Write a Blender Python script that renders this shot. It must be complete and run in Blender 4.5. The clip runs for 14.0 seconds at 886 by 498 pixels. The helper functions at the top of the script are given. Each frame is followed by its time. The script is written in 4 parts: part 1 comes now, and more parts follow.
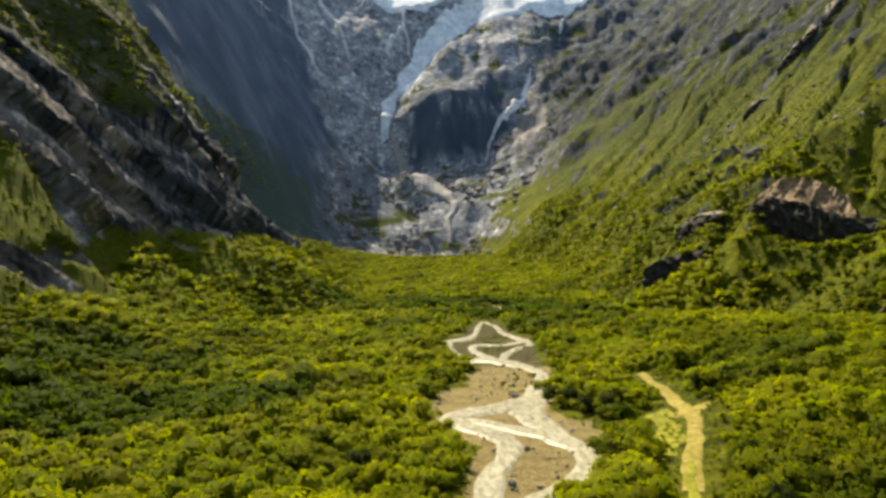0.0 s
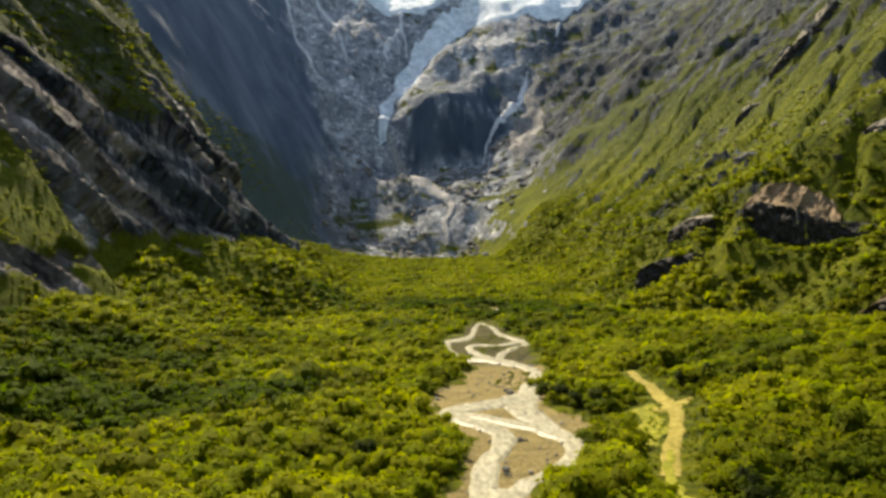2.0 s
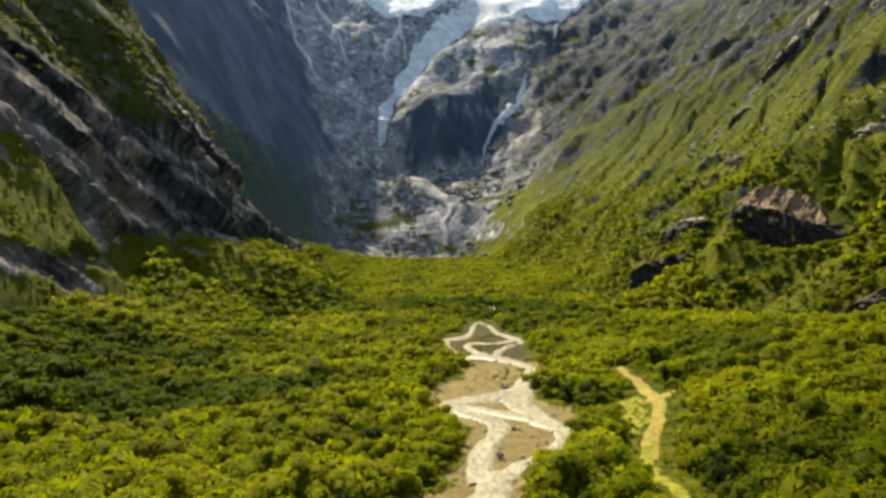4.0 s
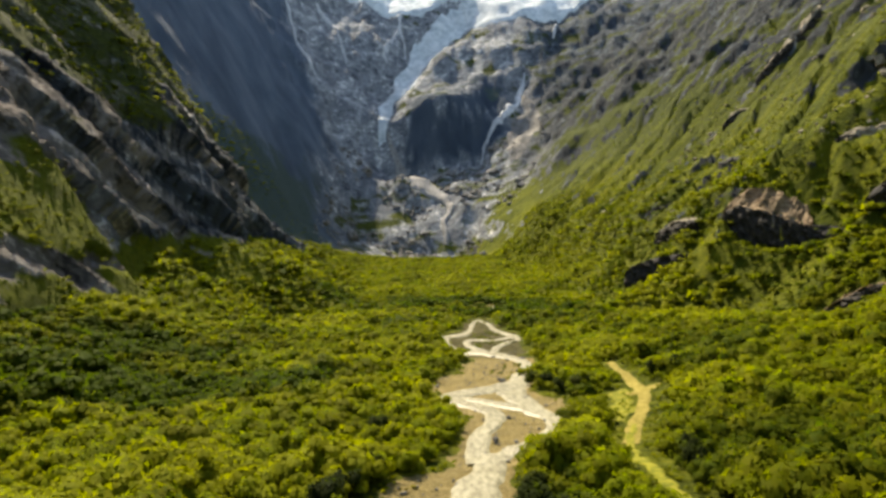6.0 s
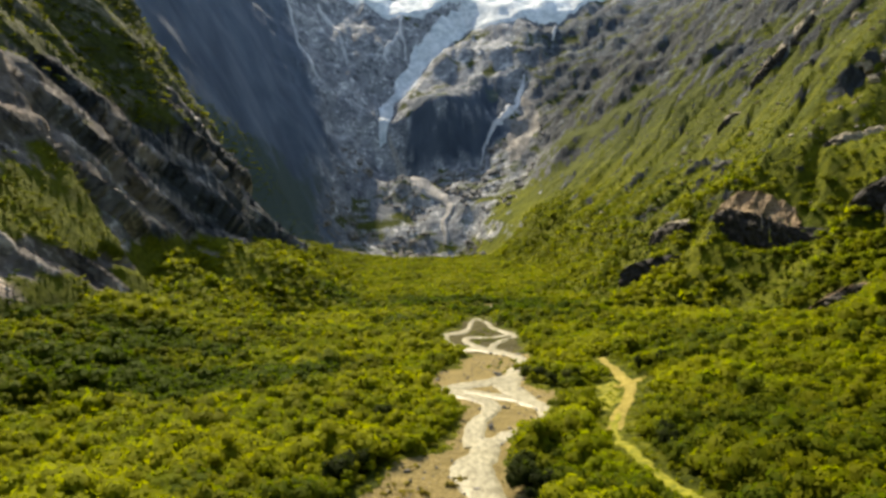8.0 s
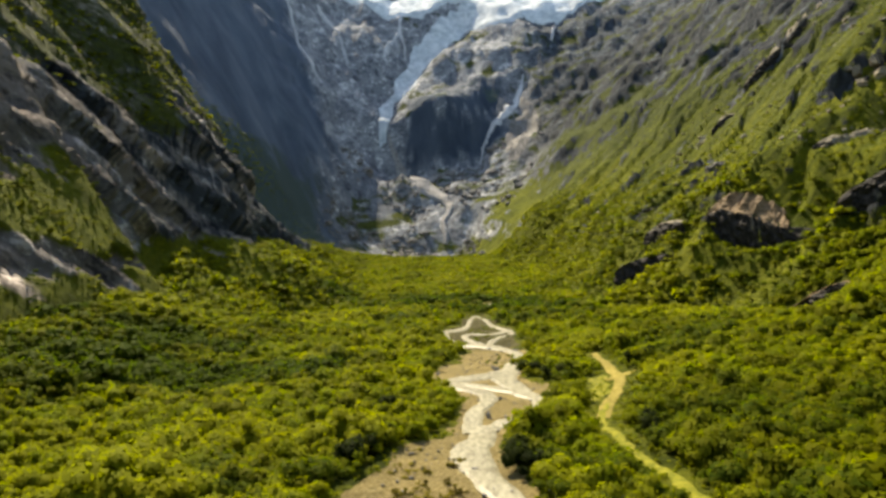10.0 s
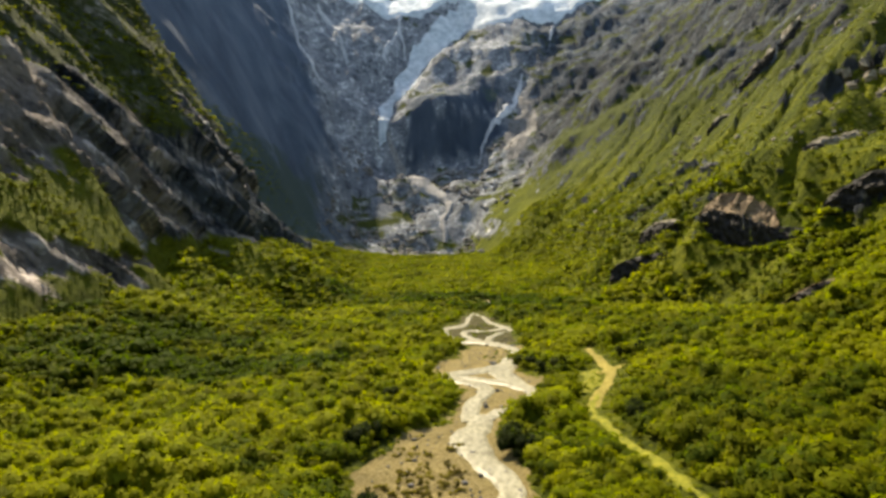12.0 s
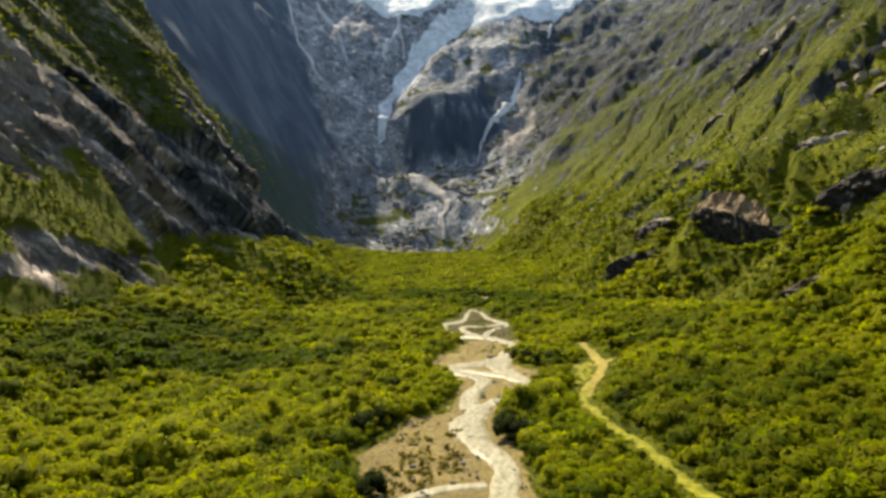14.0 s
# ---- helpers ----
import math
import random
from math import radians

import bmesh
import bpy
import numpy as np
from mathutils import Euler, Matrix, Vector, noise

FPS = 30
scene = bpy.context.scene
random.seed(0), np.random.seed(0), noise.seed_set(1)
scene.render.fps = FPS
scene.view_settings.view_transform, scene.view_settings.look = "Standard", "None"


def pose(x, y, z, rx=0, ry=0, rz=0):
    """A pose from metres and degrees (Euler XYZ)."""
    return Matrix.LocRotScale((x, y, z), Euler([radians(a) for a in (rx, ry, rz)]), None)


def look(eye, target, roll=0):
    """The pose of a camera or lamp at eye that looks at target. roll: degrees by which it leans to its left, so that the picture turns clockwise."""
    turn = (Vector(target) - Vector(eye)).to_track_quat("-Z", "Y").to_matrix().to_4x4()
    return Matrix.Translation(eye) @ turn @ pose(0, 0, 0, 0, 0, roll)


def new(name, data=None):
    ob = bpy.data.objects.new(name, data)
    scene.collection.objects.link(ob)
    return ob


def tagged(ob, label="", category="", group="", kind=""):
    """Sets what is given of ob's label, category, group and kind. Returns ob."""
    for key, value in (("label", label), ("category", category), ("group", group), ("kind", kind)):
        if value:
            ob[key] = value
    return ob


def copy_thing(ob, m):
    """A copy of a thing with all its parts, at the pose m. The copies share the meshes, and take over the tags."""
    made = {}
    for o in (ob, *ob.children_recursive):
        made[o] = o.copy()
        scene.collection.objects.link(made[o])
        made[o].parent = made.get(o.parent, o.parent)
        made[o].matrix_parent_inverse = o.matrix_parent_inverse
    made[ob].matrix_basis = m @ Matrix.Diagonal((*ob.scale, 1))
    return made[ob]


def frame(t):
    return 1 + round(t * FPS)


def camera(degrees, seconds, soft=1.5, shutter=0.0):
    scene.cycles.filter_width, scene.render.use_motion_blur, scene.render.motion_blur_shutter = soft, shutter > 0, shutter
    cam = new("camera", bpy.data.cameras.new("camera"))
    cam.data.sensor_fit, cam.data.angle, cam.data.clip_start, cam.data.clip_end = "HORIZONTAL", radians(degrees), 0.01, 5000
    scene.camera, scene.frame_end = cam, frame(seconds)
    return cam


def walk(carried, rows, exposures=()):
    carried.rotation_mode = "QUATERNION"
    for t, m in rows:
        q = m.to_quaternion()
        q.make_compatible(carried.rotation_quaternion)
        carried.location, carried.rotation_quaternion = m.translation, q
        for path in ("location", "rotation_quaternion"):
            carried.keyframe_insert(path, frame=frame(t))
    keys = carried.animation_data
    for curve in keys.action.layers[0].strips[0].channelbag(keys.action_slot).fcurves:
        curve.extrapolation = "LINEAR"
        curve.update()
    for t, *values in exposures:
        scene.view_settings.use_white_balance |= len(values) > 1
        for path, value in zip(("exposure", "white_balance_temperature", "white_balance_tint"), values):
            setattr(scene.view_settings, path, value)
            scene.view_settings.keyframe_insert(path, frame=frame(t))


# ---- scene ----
cam = camera(64.3, 14.0, 3.2)
PATH = [
    (0, (0.515, 50.278, 56.448), (0.497, 52.278, 56.482), -1.6),
    (0.5, (0.403, 46.406, 56.615), (0.388, 48.405, 56.65), -1.5),
    (1, (0.288, 42.432, 56.915), (0.274, 44.432, 56.95), -1.5),
    (1.5, (0.158, 38.131, 57.232), (0.146, 40.131, 57.268), -1.5),
    (2, (0.049, 33.615, 57.508), (0.039, 35.614, 57.546), -1.6),
    (2.5, (0.017, 28.968, 57.778), (0.008, 30.968, 57.816), -1.6),
    (3, (0.038, 24.163, 58.026), (0.03, 26.163, 58.064), -1.6),
    (5.5, (-0.217, -1.009, 59.705), (-0.223, 0.991, 59.739), -1.7),
    (6, (-0.203, -6.089, 59.86), (-0.209, -4.09, 59.893), -1.7),
    (6.5, (-0.129, -11.193, 60.04), (-0.135, -9.194, 60.073), -1.6),
    (7, (-0.029, -16.437, 60.193), (-0.035, -14.437, 60.225), -1.6),
    (7.5, (-0.005, -21.697, 60.299), (-0.012, -19.698, 60.331), -1.6),
    (8, (-0.046, -26.838, 60.412), (-0.052, -24.839, 60.444), -1.6),
    (10.5, (-0.465, -51.236, 61.476), (-0.469, -49.236, 61.502), -1.7),
    (11, (-0.508, -55.768, 61.642), (-0.511, -53.768, 61.666), -1.7),
    (11.5, (-0.505, -60.099, 61.787), (-0.508, -58.099, 61.811), -1.7),
    (12, (-0.535, -64.244, 61.964), (-0.538, -62.244, 61.987), -1.7),
    (12.5, (-0.556, -68.306, 62.113), (-0.559, -66.307, 62.135), -1.7),
    (13, (-0.585, -72.302, 62.219), (-0.586, -70.302, 62.24), -1.7),
    (13.5, (-0.668, -76.296, 62.259), (-0.668, -74.296, 62.277), -1.7),
    (14, (-0.761, -80.302, 62.272), (-0.761, -78.302, 62.287), -1.7),
]
walk(cam, [(t, look(e, a, r)) for t, e, a, r in PATH], [(0, 1.31, 7900, 8), (14, 1.31, 7900, 8)])

# ---- light ----
SUN_ELEVATION, SUN_AZIMUTH = 50.0, -24.0      # degrees; azimuth from ahead (+y), negative to the left
world = bpy.data.worlds.new("sky")
scene.world = world
world.use_nodes = True
wn = world.node_tree
sky = wn.nodes.new("ShaderNodeTexSky")
sky.sky_type, sky.sun_disc = "NISHITA", False
sky.sun_elevation, sky.sun_rotation = radians(SUN_ELEVATION), radians(SUN_AZIMUTH)
wn.links.new(sky.outputs[0], wn.nodes["Background"].inputs[0])
wn.nodes["Background"].inputs[1].default_value = 0.13
sun = new("sun", bpy.data.lights.new("sun", "SUN"))
sun.data.energy, sun.data.angle, sun.data.color = 4.3, radians(0.53), (1.0, 0.94, 0.82)
sx = math.sin(radians(SUN_AZIMUTH)) * math.cos(radians(SUN_ELEVATION))
sy = math.cos(radians(SUN_AZIMUTH)) * math.cos(radians(SUN_ELEVATION))
sun.matrix_world = look((sx * 900, sy * 900, math.sin(radians(SUN_ELEVATION)) * 900), (0, 0, 0))


# ---- materials ----
def material(name, rough=0.8):
    m = bpy.data.materials.new(name)
    m.use_nodes = True
    nt = m.node_tree
    b = nt.nodes["Principled BSDF"]
    b.inputs["Roughness"].default_value = rough
    b.inputs["Specular IOR Level"].default_value = 0.25
    return m, nt, b


def node(nt, kind, **values):
    n = nt.nodes.new("ShaderNode" + kind)
    for k, v in values.items():
        n.inputs[k].default_value = v
    return n


def coords(nt, scale=(1, 1, 1)):
    g = nt.nodes.new("ShaderNodeNewGeometry")
    v = nt.nodes.new("ShaderNodeVectorMath")
    v.operation = "MULTIPLY"
    v.inputs[1].default_value = scale
    nt.links.new(g.outputs["Position"], v.inputs[0])
    return v.outputs[0]


def noise_tex(nt, vec, scale, detail=6, rough=0.6, distort=0.0):
    n = node(nt, "TexNoise", Scale=scale, Detail=detail, Roughness=rough, Distortion=distort)
    nt.links.new(vec, n.inputs["Vector"])
    return n.outputs["Fac"]


def ramp(nt, fac, *stops):
    r = nt.nodes.new("ShaderNodeValToRGB")
    els = r.color_ramp.elements
    while len(els) < len(stops):
        els.new(0.5)
    for e, (p, c) in zip(els, stops):
        e.position, e.color = p, (*c, 1)
    nt.links.new(fac, r.inputs[0])
    return r.outputs[0]


def math_node(nt, op, a, b=None, clamp=False):
    n = nt.nodes.new("ShaderNodeMath")
    n.operation, n.use_clamp = op, clamp
    for i, v in enumerate((a, b)):
        if v is None:
            continue
        if isinstance(v, (int, float)):
            n.inputs[i].default_value = v
        else:
            nt.links.new(v, n.inputs[i])
    return n.outputs[0]


def mix(nt, fac, a, b, kind="MIX"):
    n = nt.nodes.new("ShaderNodeMix")
    n.data_type, n.blend_type = "RGBA", kind
    for i, v in ((0, fac), (6, a), (7, b)):
        if isinstance(v, (int, float)):
            n.inputs[i].default_value = v
        elif isinstance(v, tuple):
            n.inputs[i].default_value = (*v, 1)
        else:
            nt.links.new(v, n.inputs[i])
    return n.outputs[2]


def bump(nt, b, height, strength=0.5, distance=0.3):
    n = node(nt, "Bump", Strength=strength, Distance=distance)
    nt.links.new(height, n.inputs["Height"])
    nt.links.new(n.outputs[0], b.inputs["Normal"])


def attribute(nt, name):
    a = nt.nodes.new("ShaderNodeAttribute")
    a.attribute_name = name
    return a.outputs["Fac"]


def sharpen(nt, fac, vec, scale, soft=0.12, spread=0.55):
    """A broad mask broken up by noise into patches with clear edges."""
    n = noise_tex(nt, vec, scale, 8, 0.65)
    s = math_node(nt, "ADD", fac, math_node(nt, "MULTIPLY", math_node(nt, "SUBTRACT", n, 0.5), spread * 2))
    m = node(nt, "MapRange")
    m.interpolation_type = "SMOOTHSTEP"
    m.inputs[1].default_value, m.inputs[2].default_value = 0.5 - soft, 0.5 + soft
    nt.links.new(s, m.inputs[0])
    return m.outputs[0]


def blocks(nt, vec, scale):
    """Jointed blocks: a random value for each block, and the cracks between them."""
    warp = node(nt, "TexNoise", Scale=scale * 1.3, Detail=5)
    nt.links.new(vec, warp.inputs["Vector"])
    add = nt.nodes.new("ShaderNodeVectorMath")
    add.operation = "MULTIPLY_ADD"
    add.inputs[1].default_value = (0.7 / scale, 0.7 / scale, 0.7 / scale)
    nt.links.new(warp.outputs["Color"], add.inputs[0])
    nt.links.new(vec, add.inputs[2])
    v = node(nt, "TexVoronoi", Scale=scale, Randomness=1.0)
    nt.links.new(add.outputs[0], v.inputs["Vector"])
    sep = nt.nodes.new("ShaderNodeSeparateColor")
    nt.links.new(v.outputs["Color"], sep.inputs[0])
    return sep.outputs[0], v.outputs["Distance"]


def rock_colour(nt, vec, dark, mid, pale):
    big = noise_tex(nt, vec, 0.014, 5, 0.62)
    fine = noise_tex(nt, vec, 0.13, 10, 0.80, 0.8)
    run = noise_tex(nt, coords(nt, (0.9, 0.9, 0.14)), 0.045, 8, 0.72, 1.2)       # water-stained streaks
    bed = noise_tex(nt, vec, 0.045, 8, 0.74, 1.6)
    val, dist = blocks(nt, vec, 0.055)
    val2, dist2 = blocks(nt, vec, 0.17)
    f = math_node(nt, "ADD", math_node(nt, "MULTIPLY", fine, 0.40), math_node(nt, "ADD", math_node(nt, "MULTIPLY", run, 0.20), math_node(nt, "MULTIPLY", bed, 0.24)))
    f = math_node(nt, "ADD", f, math_node(nt, "ADD", math_node(nt, "MULTIPLY", val, 0.09), math_node(nt, "MULTIPLY", val2, 0.07)))
    c = ramp(nt, f, (0.41, dark), (0.49, mid), (0.54, mid), (0.60, pale))
    relief = math_node(nt, "ADD", math_node(nt, "MULTIPLY", f, 4.0), math_node(nt, "ADD", math_node(nt, "MULTIPLY", dist, -1.6), math_node(nt, "MULTIPLY", dist2, -0.6)))
    return mix(nt, 0.85, c, ramp(nt, big, (0.32, (0.50, 0.52, 0.56)), (0.5, (0.95, 0.95, 0.95)), (0.68, (1.45, 1.42, 1.36))), "MULTIPLY"), relief


def dipping(nt):
    """Coordinates drawn out along slabs that dip towards the head of the valley."""
    g = nt.nodes.new("ShaderNodeNewGeometry").outputs["Position"]
    out = nt.nodes.new("ShaderNodeCombineXYZ")
    for i, d in enumerate(((0.5, 0.0, 0.0), (0.0, 0.55, 0.66), (0.0, 0.26, -0.22))):
        dot = nt.nodes.new("ShaderNodeVectorMath")
        dot.operation = "DOT_PRODUCT"
        dot.inputs[1].default_value = d
        nt.links.new(g, dot.inputs[0])
        nt.links.new(dot.outputs["Value"], out.inputs[i])
    return out.outputs[0]


def mix_vector(nt, fac, a, b):
    n = nt.nodes.new("ShaderNodeMix")
    n.data_type = "VECTOR"
    nt.links.new(fac, n.inputs[0])
    nt.links.new(a, n.inputs[4])
    nt.links.new(b, n.inputs[5])
    return n.outputs[1]


def ground_material():
    m, nt, b = material("ground_cover", 0.95)
    b.inputs["Specular IOR Level"].default_value = 0.08
    p = coords(nt)
    streak = mix_vector(nt, attribute(nt, "slab"), coords(nt, (0.35, 1.2, 0.35)), dipping(nt))
    # turf and low scrub
    v1 = noise_tex(nt, coords(nt, (0.5, 1.6, 0.5)), 0.022, 6, 0.65)
    v2 = noise_tex(nt, p, 0.22, 8, 0.75)
    veg = mix(nt, v1, ramp(nt, v2, (0.25, (0.035, 0.046, 0.003)), (0.5, (0.102, 0.118, 0.006)), (0.75, (0.175, 0.178, 0.010))),
              ramp(nt, v2, (0.25, (0.025, 0.034, 0.003)), (0.5, (0.075, 0.088, 0.006)), (0.75, (0.13, 0.135, 0.009))))
    furrow = noise_tex(nt, coords(nt, (0.10, 1.0, 0.10)), 0.11, 7, 0.7, 0.5)       # vegetation drawn out down the slopes
    veg = mix(nt, math_node(nt, "SUBTRACT", 0.9, math_node(nt, "MULTIPLY", attribute(nt, "slab"), 0.8)), veg, ramp(nt, furrow, (0.36, (0.42, 0.46, 0.45)), (0.52, (1.0, 1.0, 1.0)), (0.66, (1.45, 1.35, 1.2))), "MULTIPLY")
    swath = noise_tex(nt, coords(nt, (0.14, 1.0, 0.14)), 0.034, 5, 0.6, 0.6)       # broad swaths of taller growth
    veg = mix(nt, math_node(nt, "SUBTRACT", 0.85, math_node(nt, "MULTIPLY", attribute(nt, "slab"), 0.6)), veg, ramp(nt, swath, (0.38, (0.50, 0.58, 0.62)), (0.5, (1.0, 1.0, 1.0)), (0.62, (1.3, 1.22, 1.1))), "MULTIPLY")
    # darker heath; also carries ravine shade and far haze put into the turf
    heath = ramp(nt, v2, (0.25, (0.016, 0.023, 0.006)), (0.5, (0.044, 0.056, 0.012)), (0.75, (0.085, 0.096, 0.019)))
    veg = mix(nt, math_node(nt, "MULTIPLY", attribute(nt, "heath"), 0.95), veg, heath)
    # blue-dark colours that hold far-wall haze and bluff shade
    haze_shade = attribute(nt, "haze_shade")
    veg = mix(nt, math_node(nt, "MULTIPLY", haze_shade, 0.95), veg, ramp(nt, v2, (0.25, (0.036, 0.056, 0.056)), (0.5, (0.055, 0.080, 0.076)), (0.75, (0.080, 0.108, 0.098))))
    rock, fine = rock_colour(nt, streak, (0.045, 0.045, 0.047), (0.18, 0.175, 0.17), (0.56, 0.55, 0.53))
    # head-wall granite, paler and bluer for distance haze put into its colour
    haze_granite, _ = rock_colour(nt, coords(nt, (0.8, 0.6, 0.8)), (0.066, 0.074, 0.090), (0.235, 0.25, 0.27), (0.70, 0.70, 0.69))
    rock = mix(nt, attribute(nt, "pale"), rock, haze_granite)
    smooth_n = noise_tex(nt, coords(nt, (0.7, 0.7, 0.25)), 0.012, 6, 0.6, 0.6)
    rock = mix(nt, haze_shade, rock, ramp(nt, smooth_n, (0.32, (0.056, 0.078, 0.110)), (0.5, (0.082, 0.110, 0.148)), (0.68, (0.122, 0.152, 0.192))))
    # darkens and blues rock: rubble tone, plus shade and haze put into the colour
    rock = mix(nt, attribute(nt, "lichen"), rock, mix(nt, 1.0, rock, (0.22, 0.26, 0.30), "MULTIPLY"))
    rock = mix(nt, attribute(nt, "warm"), rock, mix(nt, 1.0, rock, (1.5, 1.32, 1.2), "MULTIPLY"))
    g1 = noise_tex(nt, p, 0.9, 8, 0.75)
    g2 = noise_tex(nt, p, 0.07, 4, 0.6)
    gravel = mix(nt, g2, ramp(nt, g1, (0.3, (0.14, 0.102, 0.033)), (0.55, (0.33, 0.255, 0.095)), (0.75, (0.48, 0.385, 0.19))),
                 ramp(nt, g1, (0.3, (0.095, 0.078, 0.037)), (0.55, (0.235, 0.192, 0.092)), (0.75, (0.38, 0.32, 0.18))))
    gravel = mix(nt, attribute(nt, "wet_or_shade"), gravel, mix(nt, 1.0, gravel, (0.30, 0.34, 0.33), "MULTIPLY"))
    c = mix(nt, sharpen(nt, attribute(nt, "rock"), streak, 0.10, 0.2), veg, rock)
    c = mix(nt, sharpen(nt, attribute(nt, "gravel"), p, 0.35, 0.1, 0.35), c, gravel)
    nt.links.new(c, b.inputs["Base Color"])
    h = math_node(nt, "ADD", math_node(nt, "MULTIPLY", fine, math_node(nt, "SUBTRACT", 1.0, math_node(nt, "MULTIPLY", haze_shade, 0.85))), math_node(nt, "MULTIPLY", v2, 1.0))
    bump(nt, b, h, 0.95, 2.0)
    return m


def leaf_material(name, dark, olive, mid, pale, silver, own=False):
    m, nt, b = material(name, 0.7)
    b.inputs["Specular IOR Level"].default_value = 0.03
    if own:
        t = nt.nodes.new("ShaderNodeObjectInfo").outputs["Random"]
    else:
        t = attribute(nt, "tint")
    island = nt.nodes.new("ShaderNodeNewGeometry").outputs["Random Per Island"]
    f = math_node(nt, "ADD", math_node(nt, "MULTIPLY", t, 0.88), math_node(nt, "MULTIPLY", island, 0.12))
    c = ramp(nt, f, (0.08, dark), (0.32, olive), (0.52, mid), (0.74, pale), (0.95, silver))
    nt.links.new(c, b.inputs["Base Color"])
    tr = node(nt, "BsdfTranslucent")
    nt.links.new(mix(nt, 1.0, c, (1.06, 1.12, 0.6), "MULTIPLY"), tr.inputs["Color"])
    mx = node(nt, "MixShader", Fac=0.56)
    nt.links.new(b.outputs[0], mx.inputs[1])
    nt.links.new(tr.outputs[0], mx.inputs[2])
    nt.links.new(mx.outputs[0], nt.nodes["Material Output"].inputs["Surface"])
    return m


def simple(name, rough, scale, stops, bump_distance=0.2, detail=8, stretch=(1, 1, 1), strength=0.6, gloss=0.15):
    m, nt, b = material(name, rough)
    b.inputs["Specular IOR Level"].default_value = gloss
    p = coords(nt, stretch)
    n = noise_tex(nt, p, scale, detail, 0.68, 0.3)
    big = noise_tex(nt, p, scale * 0.12, 4, 0.6)
    c = mix(nt, 0.55, ramp(nt, n, *stops), ramp(nt, big, (0.3, (0.72, 0.72, 0.72)), (0.7, (1.2, 1.2, 1.2))), "MULTIPLY")
    nt.links.new(c, b.inputs["Base Color"])
    bump(nt, b, n, strength, bump_distance)
    return m


GROUND = ground_material()
# the darkest stop also carries cloud shade put into the valley trees
LEAF = leaf_material("leaves", (0.048, 0.076, 0.004), (0.124, 0.130, 0.005), (0.136, 0.170, 0.005), (0.182, 0.190, 0.005), (0.192, 0.210, 0.012))
LEAF_OWN = leaf_material("birch_leaves", (0.048, 0.076, 0.004), (0.124, 0.130, 0.005), (0.136, 0.170, 0.005), (0.182, 0.190, 0.005), (0.192, 0.210, 0.012), True)
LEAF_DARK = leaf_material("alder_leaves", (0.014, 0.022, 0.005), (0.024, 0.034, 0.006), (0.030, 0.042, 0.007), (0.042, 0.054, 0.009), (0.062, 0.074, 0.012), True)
BARK = simple("bark", 0.85, 6.0, ((0.3, (0.05, 0.045, 0.04)), (0.6, (0.22, 0.20, 0.18))), 0.02)
WATER = simple("milky_meltwater", 0.45, 0.55, ((0.30, (0.105, 0.094, 0.056)), (0.45, (0.195, 0.178, 0.112)), (0.60, (0.315, 0.295, 0.205))), 0.12, 7, (1, 0.35, 1), 0.4)
TRACK = simple("sandy_track", 0.95, 0.35, ((0.32, (0.105, 0.092, 0.012)), (0.5, (0.195, 0.158, 0.030)), (0.68, (0.29, 0.238, 0.068))), 0.1)
TRACK_GRASS = simple("dry_grass_track", 0.95, 0.4, ((0.32, (0.060, 0.072, 0.004)), (0.5, (0.150, 0.150, 0.010)), (0.68, (0.25, 0.225, 0.025))), 0.15)
ICE = simple("glacier_ice", 0.9, 0.035, ((0.3, (0.30, 0.36, 0.40)), (0.5, (0.52, 0.57, 0.60)), (0.7, (0.76, 0.78, 0.79))), 4.0)
DIRTY = simple("dirty_avalanche_snow", 0.9, 0.11, ((0.3, (0.12, 0.115, 0.11)), (0.5, (0.27, 0.26, 0.25)), (0.7, (0.46, 0.45, 0.44))), 3.0)
FALL = simple("falling_water", 0.9, 0.08, ((0.3, (0.28, 0.29, 0.30)), (0.55, (0.52, 0.53, 0.54)), (0.75, (0.70, 0.70, 0.70))), 1.0, 8, (1, 1, 0.3))
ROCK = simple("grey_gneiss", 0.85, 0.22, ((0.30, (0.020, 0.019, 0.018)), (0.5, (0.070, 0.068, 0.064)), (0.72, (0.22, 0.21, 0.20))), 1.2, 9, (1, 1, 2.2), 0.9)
# darker gneiss: the shade of the rock fronts put into the colour
ROCK_SHADE = simple("shaded_gneiss", 0.8, 0.24, ((0.30, (0.010, 0.010, 0.010)), (0.5, (0.028, 0.026, 0.024)), (0.76, (0.075, 0.064, 0.052))), 1.2, 9, (1, 1, 0.8), 0.9)
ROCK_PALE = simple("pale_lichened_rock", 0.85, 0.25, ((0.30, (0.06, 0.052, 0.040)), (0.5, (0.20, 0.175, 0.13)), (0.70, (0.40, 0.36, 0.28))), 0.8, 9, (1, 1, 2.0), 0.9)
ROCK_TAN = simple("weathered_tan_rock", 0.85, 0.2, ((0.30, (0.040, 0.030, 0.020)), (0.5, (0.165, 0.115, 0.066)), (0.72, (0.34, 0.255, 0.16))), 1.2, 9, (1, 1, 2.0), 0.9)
SCREE = simple("granite_scree", 0.85, 0.16, ((0.30, (0.045, 0.043, 0.041)), (0.5, (0.155, 0.147, 0.138)), (0.70, (0.38, 0.362, 0.338))), 1.2)
LEAF_BROWN = leaf_material("willow_leaves", (0.06, 0.050, 0.010), (0.11, 0.085, 0.014), (0.15, 0.125, 0.020), (0.19, 0.155, 0.025), (0.22, 0.19, 0.03))
STONE = simple("river_stone", 0.8, 1.2, ((0.3, (0.06, 0.055, 0.05)), (0.6, (0.20, 0.19, 0.17))), 0.05)


